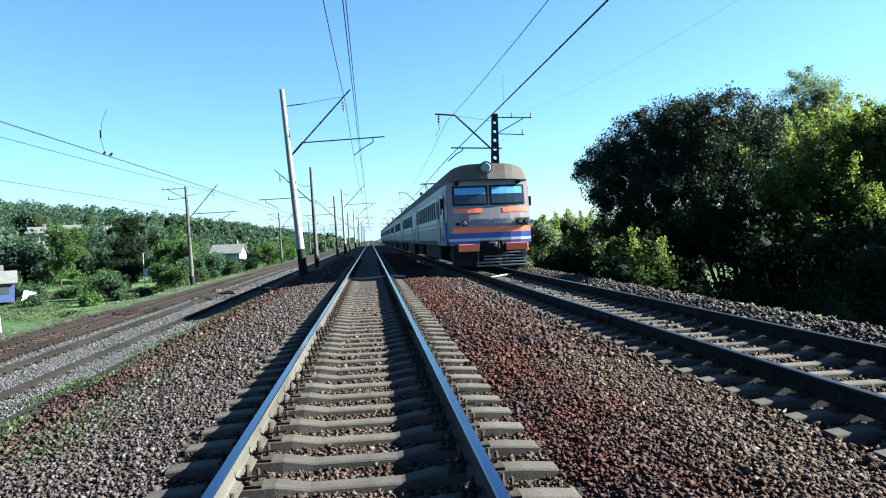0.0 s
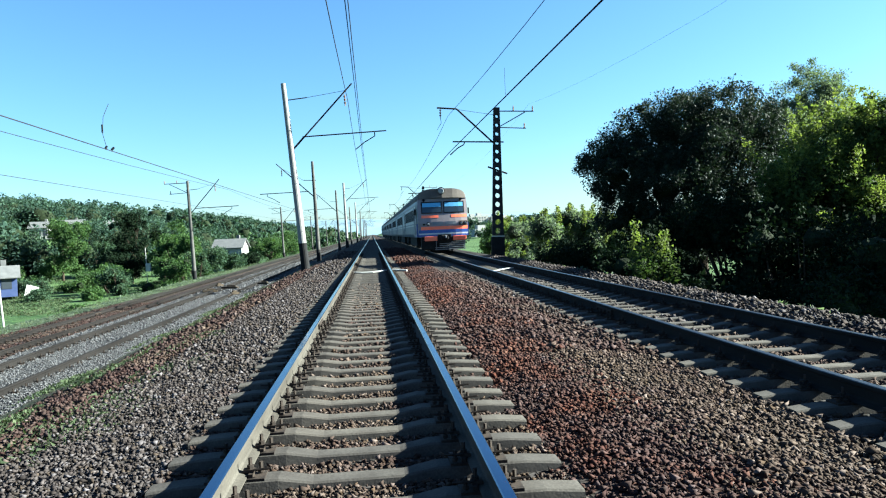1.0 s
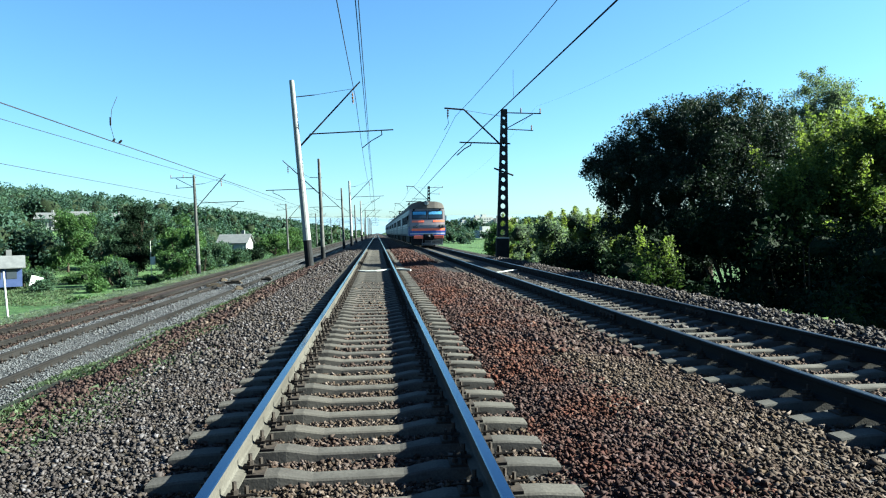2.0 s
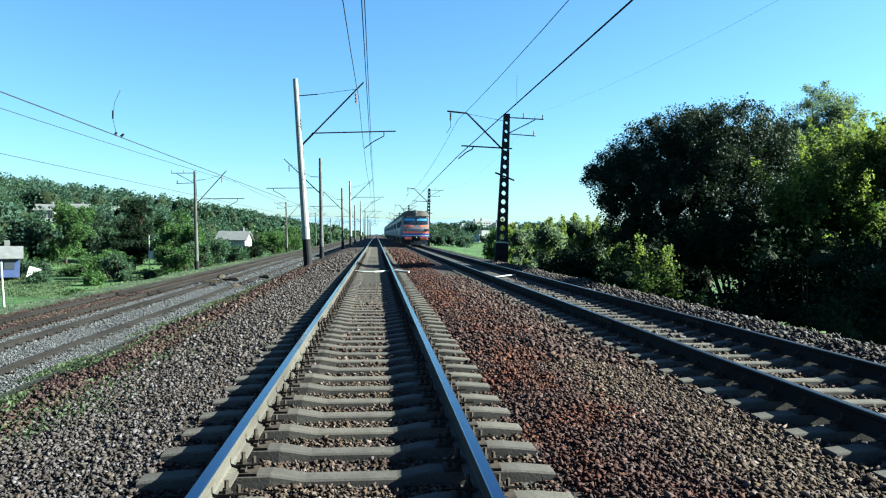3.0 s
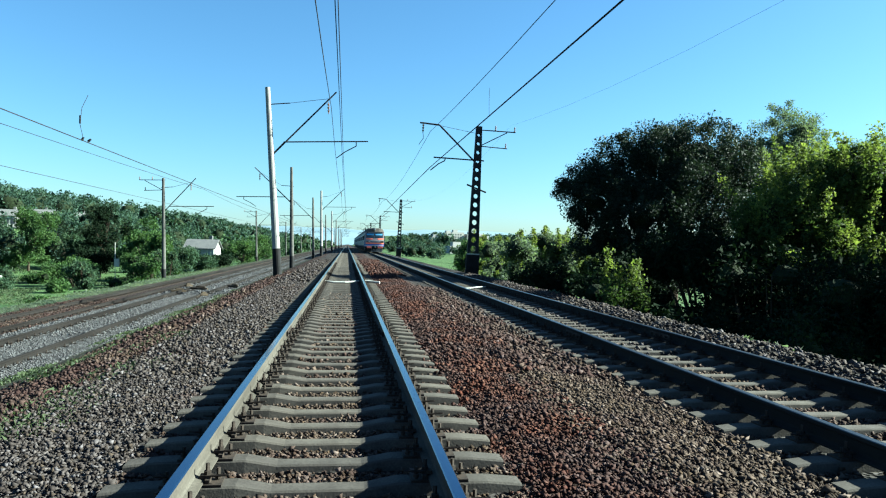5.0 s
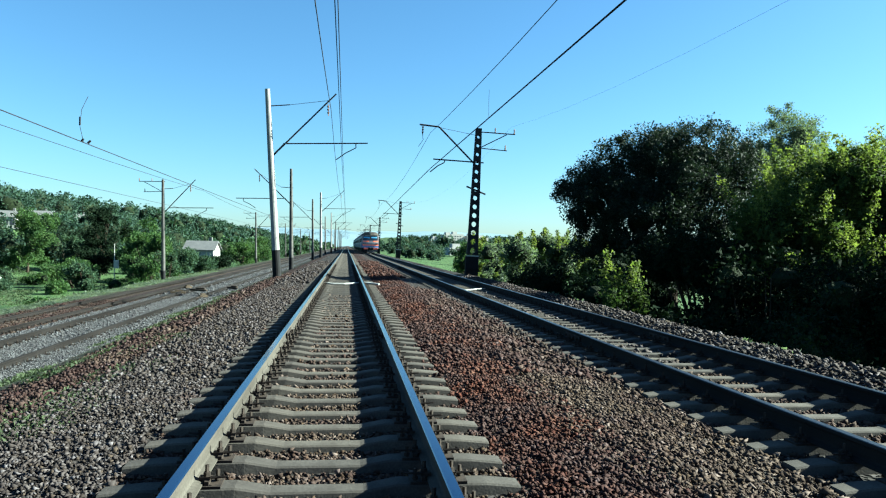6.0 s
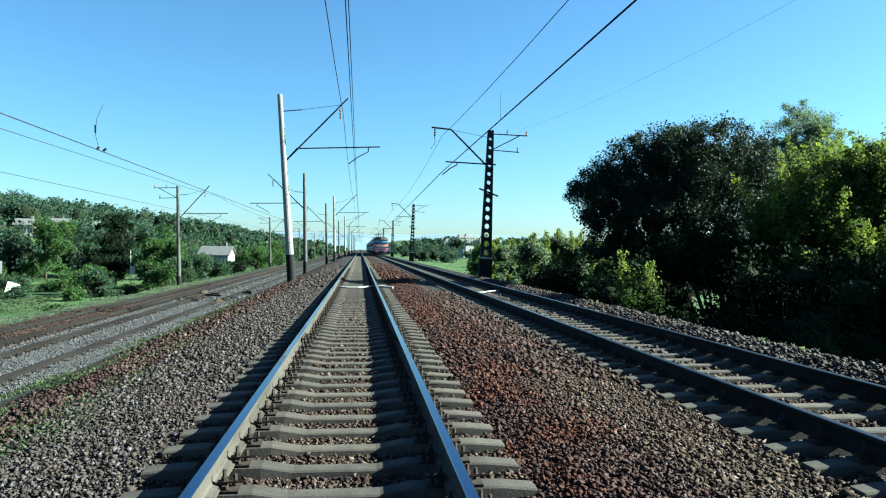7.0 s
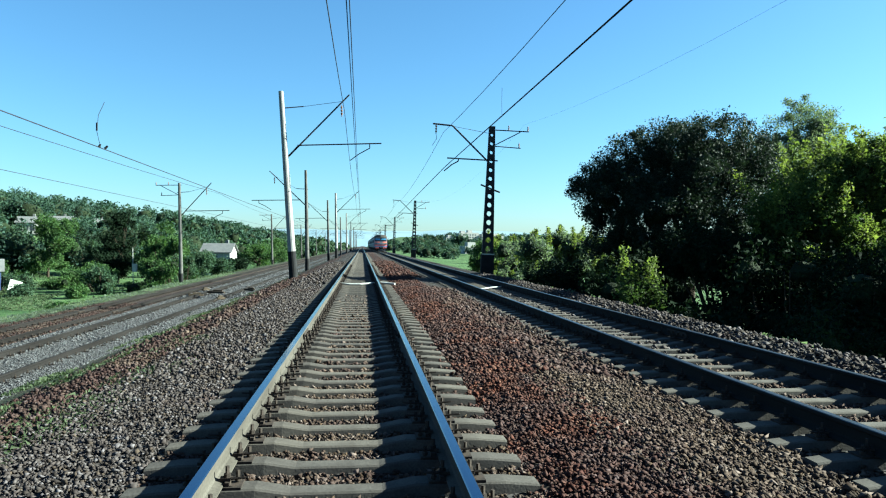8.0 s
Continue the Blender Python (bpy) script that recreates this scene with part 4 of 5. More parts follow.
woods("brighter green woods among the hillside houses", spots(110, -190, -58, 100, 340, 2.6, 5.5, 2), 560, 0.24, LEAF_HAZY, 202)
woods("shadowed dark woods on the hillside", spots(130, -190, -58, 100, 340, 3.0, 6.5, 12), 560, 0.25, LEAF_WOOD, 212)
woods("wooded ridge running into the distance", spots(420, -330, -45, 420, 1400, 5, 9, 3), 260, 0.55, LEAF_HAZY, 203)
woods("scattered trees on the plain beyond the fields", spots(330, 30, 420, 280, 900, 2.5, 5.5, 4), 260, 0.40, LEAF_HAZY, 204)
woods("belt of trees beyond the fields", spots(300, 20, 900, 700, 1500, 5, 9, 5), 220, 0.6, LEAF_HAZY, 205)
woods("line of trees where the tracks vanish", spots(70, -60, -18, 300, 900, 3, 6, 6), 160, 0.7, LEAF_WOOD, 206)

# grass and weeds by the lower track
def weeds(label, n, x0, x1, y0, y1, size, mat, seed, patch, bare=0.12):
    rng = np.random.default_rng(seed)
    x, y = rng.uniform(x0, x1, n), rng.uniform(y0, y1, n)
    keep = np.array([noise.noise((a * patch, b * patch * 0.6, seed)) > bare + 0.15 * rng.random() for a, b in zip(x, y)])
    x, y = x[keep], y[keep]
    z = np.array([height(a, b) for a, b in zip(x, y)]) + rng.uniform(0.0, size * 0.9, len(x))
    me = cloud_mesh("weeds", *LEAF, np.stack([x, y, z], 1), size * rng.lognormal(0, 0.3, len(x)), rng, mat, 0.1, (1, 0.4, 1))
    return tagged(new("weeds", me), label, "weeds", kind="stuff")


weeds("low green weeds in the gravel beside the lower track", 60000, -6.4, -3.7, 5, 46, 0.045, LEAF_WEED, 301, 0.5, 0.1)
weeds("sparse weeds in the stones of the shoulder", 3500, -4.2, -2.5, 5, 14, 0.035, LEAF_WEED, 302, 0.9)
weeds("grass along the bank beyond the outer track", 22000, -22, -16.6, 18, 80, 0.11, LEAF_WILLOW, 303, 0.3)
weeds("pale grass fringe beside the outer track", 26000, -16.4, -15.0, 16, 90, 0.06, LEAF_WILLOW, 308, 0.5, -0.5)
weeds("dry grass tufts on the embankment's edge", 2500, 7.2, 8.4, 8, 40, 0.09, LEAF_WILLOW, 304, 0.8)

weeds("patch of grey-green weeds on the stony shoulder", 9000, -4.9, -3.4, 6.2, 10.5, 0.04, LEAF_WEED, 306, 0.7, -0.1)
weeds("patch of grey-green weeds on the stony shoulder", 5200, -5.2, -3.9, 13, 26, 0.05, LEAF_WEED, 307, 0.5, 0.0)
weeds("thin green growth between the shoulder stones", 16000, -4.8, -2.2, 4.2, 12, 0.022, LEAF_WEED, 309, 0.8, -0.02)
weeds("tall grass and weeds on the slope below the tracks", 60000, -62, -18, 45, 140, 0.16, LEAF_WEED, 305, 0.12, -0.05)

# ---- houses on the hillside and the far town ----
PLASTER = worn("pale_plaster", (0.26, 0.26, 0.255), (0.33, 0.325, 0.32), 1, 12, 0.9)
ROOF = worn("grey_sheet_roof", (0.075, 0.075, 0.078), (0.105, 0.105, 0.107), 1.5, 15, 0.6)
GLASSY, _, gb = material("dark_window", 0.12)
gb.inputs["Base Color"].default_value = (0.03, 0.035, 0.045, 1)
BLUE_WALL = worn("blue_plank_wall", (0.03, 0.045, 0.11), (0.045, 0.06, 0.14), 1, 20, 0.8)


def house(label, x, y, w, d, h, turn, wall, z=None):
    root = tagged(new("house"), label, "house", "hillside houses")
    root.matrix_basis = pose(x, y, height(x, y) - 0.3 if z is None else z, 0, 0, turn)
    bm = bmesh.new()
    box(bm, -w / 2, w / 2, -d / 2, d / 2, 0, h)
    vs = [bm.verts.new(c) for c in ((-w / 2, -d / 2, h), (-w / 2, d / 2, h), (-w / 2, 0, h + d * 0.3), (w / 2, -d / 2, h), (w / 2, d / 2, h), (w / 2, 0, h + d * 0.3))]
    bm.faces.new(vs[:3])
    bm.faces.new(vs[3:])
    part("wall", bm, wall, root)
    for s in (-1, 1):
        bm = bmesh.new()
        o = 0.4
        a = [(-w / 2 - o, s * (d / 2 + o), h - 0.3 * o * 0.9), (w / 2 + o, s * (d / 2 + o), h - 0.3 * o * 0.9), (w / 2 + o, 0, h + d * 0.3 + 0.05), (-w / 2 - o, 0, h + d * 0.3 + 0.05)]
        lo, hi = [bm.verts.new(p) for p in a], [bm.verts.new((p[0], p[1], p[2] + 0.12)) for p in a]
        for i in range(4):
            bm.faces.new((lo[i], lo[(i + 1) % 4], hi[(i + 1) % 4], hi[i]))
        bm.faces.new(lo[::-1])
        bm.faces.new(hi)
        bmesh.ops.recalc_face_normals(bm, faces=bm.faces)
        part("roof", bm, ROOF, root, "grey sheet roof slope")
    for i in range(3):
        bm = bmesh.new()
        cx = (i - 1) * w * 0.3
        box(bm, cx - 0.55, cx + 0.55, -d / 2 - 0.04, -d / 2 + 0.02, 1.0, 2.4)
        part("window", bm, GLASSY, root)
    for s in (-1, 1):
        bm = bmesh.new()
        box(bm, s * w / 2 - 0.04, s * w / 2 + 0.04, -0.6, 0.6, 1.0, 2.4)
        part("window", bm, GLASSY, root)
    bm = bmesh.new()
    box(bm, w * 0.2, w * 0.2 + 0.6, 0.3, 0.9, h, h + d * 0.3 + 0.9)
    part("chimney", bm, ROOF, root)
    return root


white = "white-walled house with a grey roof among hillside trees"
house("long pale shed with a grey roof behind the bushes", -28.4, 150, 5.6, 5.5, 4.9, -4, PLASTER)
for x, y, w, turn in HOUSES:
    house(white, x, y, w, 5.5, 3.2, turn, PLASTER)
house("dark blue shed with a pale roof beside the field", -47.3, 95, 5.6, 4.2, 2.4, 25, BLUE_WALL, height(-47.3, 95) + 0.5)


def block(label, x, y, w, d, h, z):
    root = tagged(new("apartment_block"), label, "building", "far town buildings")
    root.matrix_basis = pose(x, y, z, 0, 0, 12)
    bm = bmesh.new()
    box(bm, -w / 2, w / 2, -d / 2, d / 2, -5, h)
    box(bm, -w / 2 + 3, -w / 2 + 9, -3, 3, h, h + 3)
    part("wall", bm, PLASTER, root)
    for f in range(int(h / 3)):
        for i in range(int(w / 3.5)):
            bm = bmesh.new()
            box(bm, -w / 2 + 1 + i * 3.5, -w / 2 + 2.8 + i * 3.5, -d / 2 - 0.06, -d / 2, f * 3 + 1, f * 3 + 2.5)
            part("window", bm, GLASSY, root)
    return root


town = "pale apartment block of a far town on the plain"
for x, y, w, h in ((124, 900, 9, 13), (141, 930, 17, 14), (158, 930, 10, 12), (110, 900, 14, 9), (84, 520, 24, 5), (180, 960, 16, 10)):
    block(town, x, y, w, 12, h, height(x, y))



# far ridge closing the plain
def ridge(label, y, z0, tall, seed, x0, x1):
    m, nt, b = material("far_ridge_hazed", 1.0)
    # blue-grey tones: the haze of distance is in the ridge's colour
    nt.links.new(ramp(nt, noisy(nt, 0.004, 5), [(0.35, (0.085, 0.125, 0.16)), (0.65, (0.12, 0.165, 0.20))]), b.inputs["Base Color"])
    n = 80
    verts, faces = [], []
    for i in range(n + 1):
        x = x0 + (x1 - x0) * i / n
        h = tall * (0.6 + 0.5 * noise.noise((x * 0.0012, seed, 0)) + 0.12 * noise.noise((x * 0.008, seed, 1)))
        verts += [(x, y - 900, -40), (x, y - 300, z0 + h * 0.7), (x, y, z0 + h), (x, y + 600, -40)]
    for i in range(n):
        for k in range(3):
            faces.append((i * 4 + k, i * 4 + 4 + k, i * 4 + 5 + k, i * 4 + 1 + k))
    return tagged(new("backdrop", mesh_of("backdrop", verts, faces, m, smooth=True)), label, "distant hills", kind="structure")


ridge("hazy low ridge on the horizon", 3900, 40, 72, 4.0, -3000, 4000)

# ---- the train ----
BODY_GREY = worn("train_grey", (0.09, 0.11, 0.15), (0.14, 0.16, 0.20), 0.8, 12, 0.45, relief=0.03, grain_low=0.93)
FRONT_GREY = worn("train_front_grey", (0.155, 0.13, 0.142), (0.20, 0.17, 0.182), 1.2, 14, 0.4, relief=0.03, grain_low=0.93)
SIDE_PALE = worn("train_side_pale", (0.34, 0.36, 0.40), (0.44, 0.46, 0.49), 0.8, 12, 0.45, relief=0.03, grain_low=0.93)
ORANGE = worn("train_orange", (0.80, 0.13, 0.06), (0.88, 0.19, 0.09), 1.5, 20, 0.45, relief=0.03, grain_low=0.93)
BLUE = worn("train_blue", (0.02, 0.055, 0.24), (0.03, 0.08, 0.32), 1.5, 20, 0.4, relief=0.03, grain_low=0.93)
ROOF_GREY = worn("train_roof", (0.075, 0.064, 0.060), (0.11, 0.096, 0.088), 1.0, 20, 0.75, grain_low=0.92, relief=0.05)
UNDER = worn("train_underframe", (0.007, 0.007, 0.008), (0.016, 0.015, 0.015), 3, 30, 0.8)
TRAIN_GLASS, _, tg = material("train_glass", 0.06)
tg.inputs["Base Color"].default_value = (0.02, 0.03, 0.045, 1)
SIDE_GLASS, _, sg = material("side_glass", 0.6)
sg.inputs["Base Color"].default_value = (0.012, 0.016, 0.026, 1)
sg.inputs["Specular IOR Level"].default_value = 0.03
# blue glass colour imitates the sky mirrored in the windscreens
SKY_GLASS, _, st = material("sky_reflection_glass", 0.08)
st.inputs["Base Color"].default_value = (0.12, 0.30, 0.52, 1)
LENS, _, lb = material("lamp_lens", 0.08)
lb.inputs["Base Color"].default_value = (0.16, 0.17, 0.19, 1)
LETTER = worn("faded_lettering", (0.11, 0.125, 0.16), (0.15, 0.16, 0.19), 4, 20, 0.5, relief=0.03, grain_low=0.9)
SKIRT = worn("train_skirt_grey", (0.14, 0.14, 0.15), (0.20, 0.20, 0.21), 2, 20, 0.6)

CAR_L, CAR_PITCH, CARS = 19.6, 20.1, 9
HALF = 1.74
OUTLINE = [(-1.62, 1.02), (-1.74, 1.25), (-1.74, 3.30)] + [(-1.70 * math.cos(math.pi * i / 14) ** 0.55 if i <= 7 else 1.70 * abs(math.cos(math.pi * i / 14)) ** 0.55, 3.50 + 0.78 * math.sin(math.pi * i / 14) ** 0.7) for i in range(15)] + [(1.74, 3.30), (1.74, 1.25), (1.62, 1.02)]


def car_shell(y0, y1, nose=0.0):
    """Body shell; nose: metres by which the cab end leans back towards its top."""
    n = len(OUTLINE)
    verts = []
    for y, k in ((y0, nose), (y0 + 1.6, 0), (y1, 0)):
        for x, z in OUTLINE:
            back = k * max(0.0, (z - 2.0) / 2.2) if k else 0
            side = 0.30 * k * (abs(x) / HALF) ** 3
            verts.append((x * (0.965 if k else 1), y + back + side, z))
    faces, slots = [], []
    for s in (0, 1):
        for i in range(n):
            faces.append((s * n + i, s * n + (i + 1) % n, (s + 1) * n + (i + 1) % n, (s + 1) * n + i))
            slots.append(1 if 3 <= i <= 16 else 0)
    faces += [tuple(range(n))[::-1], tuple(2 * n + i for i in range(n))]
    slots += [0, 0]
    return verts, faces, slots


def bogie(parent, y):
    bm = bmesh.new()
    for s in (-1, 1):
        box(bm, s * 1.05 - 0.09, s * 1.05 + 0.09, y - 1.7, y + 1.7, 0.42, 0.68, 0.03)
        for d in (-1.3, 1.3):
            rod(bm, (s * 0.73, y + d, 0.49), (s * 0.86, y + d, 0.475), 0.475, 0.475, 20)
    box(bm, -1.1, 1.1, y - 0.3, y + 0.3, 0.5, 1.02)
    return part("bogie", bm, UNDER, parent, "black bogie with four wheels")


def pantograph(parent, y):
    bm = bmesh.new()
    for s in (-1, 1):
        tube(bm, [(s * 0.55, y - 0.9, 4.4), (s * 0.5, y + 0.9, 4.85), (s * 0.6, y, 5.3)], 0.03)
        tube(bm, [(s * 0.55, y + 0.9, 4.4), (s * 0.5, y - 0.9, 4.85), (s * 0.6, y, 5.3)], 0.03)
    rod(bm, (-1.0, y, 5.32), (1.0, y, 5.32), 0.04, seg=6)
    rod(bm, (-0.9, y - 0.3, 5.32), (0.9, y - 0.3, 5.32), 0.03, seg=6)
    for s in (-1, 1):
        for d in (-0.9, 0.9):
            rod(bm, (s * 0.55, y + d, 4.1), (s * 0.55, y + d, 4.42), 0.07, seg=8)
    return part("pantograph", bm, DARK_STEEL, parent, "folded dark pantograph on the roof")


def side_details(shell, y0, y1, cab):
    """Windows, doors and stripes on both sides of a car."""
    for s in (-1, 1):
        x = s * (HALF + 0.004)
        def strip(name, a, b, z0, z1, mat, deep=0.012, label=""):
            bm = bmesh.new()
            box(bm, min(x, x + s * deep), max(x, x + s * deep), a, b, z0, z1)
            return part(name, bm, mat, shell, label)
        start = y0 + (1.7 if cab else 0.05)
        strip("pale_band", start, y1 - 0.05, 2.02, 3.18, SIDE_PALE, 0.006, "pale grey window band")
        strip("stripe", start, y1 - 0.05, 1.84, 1.92, SIDE_PALE, 0.010, "pale stripe below the windows")
        for d in (3.2, CAR_L - 2.2):
            strip("door", y0 + d - 0.65, y0 + d + 0.65, 1.10, 3.15, BODY_GREY, 0.03, "grey sliding door")
            for e in (-0.32, 0.32):
                strip("door_window", y0 + d + e - 0.2, y0 + d + e + 0.2, 2.2, 2.95, SIDE_GLASS, 0.04)
        if cab:
            bm = bmesh.new()
            line = [(0.45, 1.06), (3.0, 1.06), (2.2, 1.22), (1.2, 1.55), (0.45, 1.98)]
            ra = [bm.verts.new((s * (HALF - 0.08), y0 + a, z)) for a, z in line]
            rb = [bm.verts.new((s * (HALF + 0.024), y0 + a, z)) for a, z in line]
            for i in range(5):
                bm.faces.new((ra[i], ra[(i + 1) % 5], rb[(i + 1) % 5], rb[i]))
            bm.faces.new(rb)
            bmesh.ops.recalc_face_normals(bm, faces=bm.faces)
            part("blue_wedge", bm, BLUE, shell, "blue wedge sweeping up the cab's side")
            strip("cab_door", y0 + 1.05, y0 + 1.6, 1.2, 3.1, FRONT_GREY, 0.02, "grey cab side door")
            strip("cab_window", y0 + 1.75, y0 + 2.2, 2.35, 3.05, SIDE_GLASS, 0.02, "cab side window")
        n = 10
        for i in range(n):
            a = y0 + 4.35 + i * (CAR_L - 2.2 - 0.95 - 4.35) / n
            strip("side_window", a + 0.12, a + 1.05, 2.22, 3.02, SIDE_GLASS, 0.016)


def build_train():
    train = tagged(new("electric_train"), "grey electric passenger train with orange and blue stripes on its cab", "train")
    for c in range(CARS):
        y0 = c * CAR_PITCH
        verts, faces, slots = car_shell(y0, y0 + CAR_L, 0.45 if c == 0 else 0.0)
        shell = linked("car_body", mesh_of("car_body", verts, faces, [BODY_GREY, ROOF_GREY], slots), train, "grey carriage with a dark roof")
        side_details(shell, y0, y0 + CAR_L, c == 0)
        bogie(train, y0 + 3.3)
        bogie(train, y0 + CAR_L - 3.3)
        # black boxes: underfloor equipment, drawn out to fill the shade below the floor
        bm = bmesh.new()
        box(bm, -1.5, 1.5, y0 + 5.3, y0 + 14.2, 0.35, 1.03, 0.03)
        part("underfloor_shade_box", bm, UNDER, train)
        for e in (0.3, CAR_L - 1.5):
            bm = bmesh.new()
            box(bm, -1.45, 1.45, y0 + e, y0 + e + 1.2, 0.4, 1.03, 0.03)
            part("underfloor_shade_box", bm, UNDER, train)
        for k in range(4):
            bm = bmesh.new()
            box(bm, -0.5, 0.5, y0 + 4 + k * 3.6, y0 + 5.4 + k * 3.6, 4.15, 4.42, 0.06)
            part("roof_vent", bm, ROOF_GREY, shell)
        if c:
            bm = bmesh.new()
            box(bm, -0.75, 0.75, y0 - 0.52, y0 + 0.02, 1.1, 3.6, 0.05)
            part("gangway", bm, UNDER, train, "black bellows between the cars")
        if c in (1, 3, 5, 7):
            pantograph(shell, y0 + 4.0)
    cab_end(train)
    return train


def cab_end(train):
    """The sloping cab face: windows, stripes, lamps, skirt and coupler."""
    def band(name, x0, x1, z0, z1, mat, lift, label="", steps=8):
        bm = bmesh.new()
        rows = []
        for z in (z0, z1):
            row = []
            for i in range(steps + 1):
                x = x0 + (x1 - x0) * i / steps
                y = 0.45 * max(0.0, (z - 2.0) / 2.2) + 0.30 * 0.45 * min(1.0, abs(x) / 1.68) ** 3
                row.append((bm.verts.new((x, y - lift, z)), bm.verts.new((x, y + 0.06, z))))
            rows.append(row)
        lo, hi = rows
        for i in range(steps):
            bm.faces.new((lo[i][0], lo[i + 1][0], hi[i + 1][0], hi[i][0]))
            bm.faces.new((lo[i][0], lo[i][1], lo[i + 1][1], lo[i + 1][0]))
            bm.faces.new((hi[i][0], hi[i + 1][0], hi[i + 1][1], hi[i][1]))
        for i in (0, steps):
            bm.faces.new((lo[i][0], hi[i][0], hi[i][1], lo[i][1]))
        bmesh.ops.recalc_face_normals(bm, faces=bm.faces)
        return part(name, bm, mat, train, label)

    # the face itself, a curved skin in front of the shell
    band("front_panel", -1.66, 1.66, 1.06, 2.0, FRONT_GREY, 0.012, "grey cab front")
    band("front_panel", -1.66, 1.66, 2.0, 3.62, FRONT_GREY, 0.012, "grey cab front")
    for x0, x1 in ((-1.38, -0.08), (0.12, 1.42)):
        band("window_frame", x0 - 0.06, x1 + 0.06, 2.62, 3.42, UNDER, 0.03, "black rubber window frame", 4)
        band("windscreen", x0, x1, 2.68, 3.36, TRAIN_GLASS, 0.045, "dark windscreen", 4)
        # sky reflection on the upper glass, put in as a blue strip
        band("sky_reflection_strip", x0 + 0.03, x1 - 0.03, 3.06, 3.33, SKY_GLASS, 0.052, "blue strip standing for sky reflected in the windscreen's top", 4)
    for x0, x1 in ((-1.45, -0.3), (0.55, 1.6)):
        band("stripe", x0, x1, 2.32, 2.50, ORANGE, 0.02, "faded orange stripe", 4)
    band("stripe", -1.5, 1.66, 1.52, 1.74, ORANGE, 0.02, "orange stripe across the cab")
    band("stripe", -1.66, 1.66, 1.30, 1.52, BLUE, 0.02, "deep blue stripe across the cab")
    band("stripe", -1.66, 1.66, 1.20, 1.30, SIDE_PALE, 0.02, "pale stripe across the cab")
    band("stripe", -1.66, 1.66, 1.08, 1.20, BLUE, 0.02, "deep blue stripe across the cab")
    for x0, x1 in ((-1.3, -0.45), (0.62, 1.5)):
        bm = bmesh.new()
        box(bm, x0, x1, -0.06, 0.05, 0.78, 1.07, 0.01)
        part("buffer_plate", bm, ORANGE, train, "orange buffer plate")
    band("lettering", -0.72, 0.0, 1.86, 2.06, LETTER, 0.02, "faded blue-grey lettering bar", 4)
    band("lettering", 0.12, 0.86, 1.86, 2.06, LETTER, 0.02, "faded blue-grey lettering bar", 4)
    band("lamp_recess", -1.38, -1.2, 1.84, 1.94, UNDER, 0.024, "dark empty lamp recess", 2)
    band("lamp_panel", 1.06, 1.64, 1.78, 2.08, ROOF_GREY, 0.022, "brown-grey panel round the lamps", 4)
    # lamps
    for x in (-1.02, 1.22, 1.5):
        y = 0.30 * 0.45 * (abs(x) / 1.68) ** 3
        bm = bmesh.new()
        rod(bm, (x, y + 0.1, 1.92), (x, y - 0.07, 1.92), 0.12, 0.12, 14)
        ring = part("lamp_housing", bm, UNDER, train, "dark round lamp housing")
        bm = bmesh.new()
        rod(bm, (x, y - 0.06, 1.92), (x, y - 0.085, 1.92), 0.085, 0.07, 14)
        part("lamp_lens", bm, LENS, ring)
    bm = bmesh.new()
    rod(bm, (-0.06, 1.1, 4.18), (-0.06, 0.06, 4.12), 0.20, 0.25, 20)
    big = part("headlight", bm, ROOF_GREY, train, "large round roof headlight")
    bm = bmesh.new()
    rod(bm, (-0.06, 0.065, 4.12), (-0.06, 0.03, 4.12), 0.21, 0.16, 20)
    part("headlight_lens", bm, LENS, big)
    # overhanging visor of the roof
    bm = bmesh.new()
    pts = [(x * 0.97, z + 0.015) for x, z in OUTLINE[3:18]]
    a = [bm.verts.new((x, 0.16 + 0.30 * (abs(x) / 1.6) ** 2 + 0.25 * max(0.0, z - 4.0), z)) for x, z in pts]
    b = [bm.verts.new((x, 0.95, z + 0.02)) for x, z in pts]
    low = [bm.verts.new((x, 0.10 + 0.28 * (abs(x) / 1.6) ** 2, 3.66 - 0.05 * (abs(x) / 1.6) ** 2)) for x, z in pts[1:-1]]
    for i in range(14):
        bm.faces.new((a[i], a[i + 1], b[i + 1], b[i]))
    for i in range(12):
        bm.faces.new((a[i + 1], a[i + 2], low[i + 1], low[i]))
    bm.faces.new((a[0], a[1], low[0]))
    bm.faces.new((a[13], a[14], low[12]))
    eave = [bm.verts.new((v.co.x, v.co.y + 0.35, v.co.z + 0.01)) for v in low]
    for i in range(12):
        bm.faces.new((low[i], low[i + 1], eave[i + 1], eave[i]))
    bmesh.ops.recalc_face_normals(bm, faces=bm.faces)
    part("visor", bm, ROOF_GREY, train, "grey-brown roof visor over the cab windows")
    # mirrors, signal lamp
    for s in (-1, 1):
        bm = bmesh.new()
        box(bm, s * 1.83 - 0.05, s * 1.83 + 0.05, 0.75, 0.83, 2.55, 2.95, 0.01)
        rod(bm, (s * 1.7, 0.8, 2.95), (s * 1.83, 0.79, 2.9), 0.015, seg=5)
        part("mirror", bm, UNDER, train, "black side mirror")
        bm = bmesh.new()
        rod(bm, (s * 1.25, 0.55, 3.55), (s * 1.25, 0.25, 3.52), 0.09, 0.09, 10)
        part("signal_lamp", bm, UNDER, train, "small dark signal lamp")
    # coupler, buffer beam, slatted guard
    bm = bmesh.new()
    box(bm, -0.42, 0.5, -0.05, 0.5, 0.62, 1.2, 0.02)
    box(bm, -0.22, 0.22, -0.62, 0.0, 0.82, 1.14, 0.05)
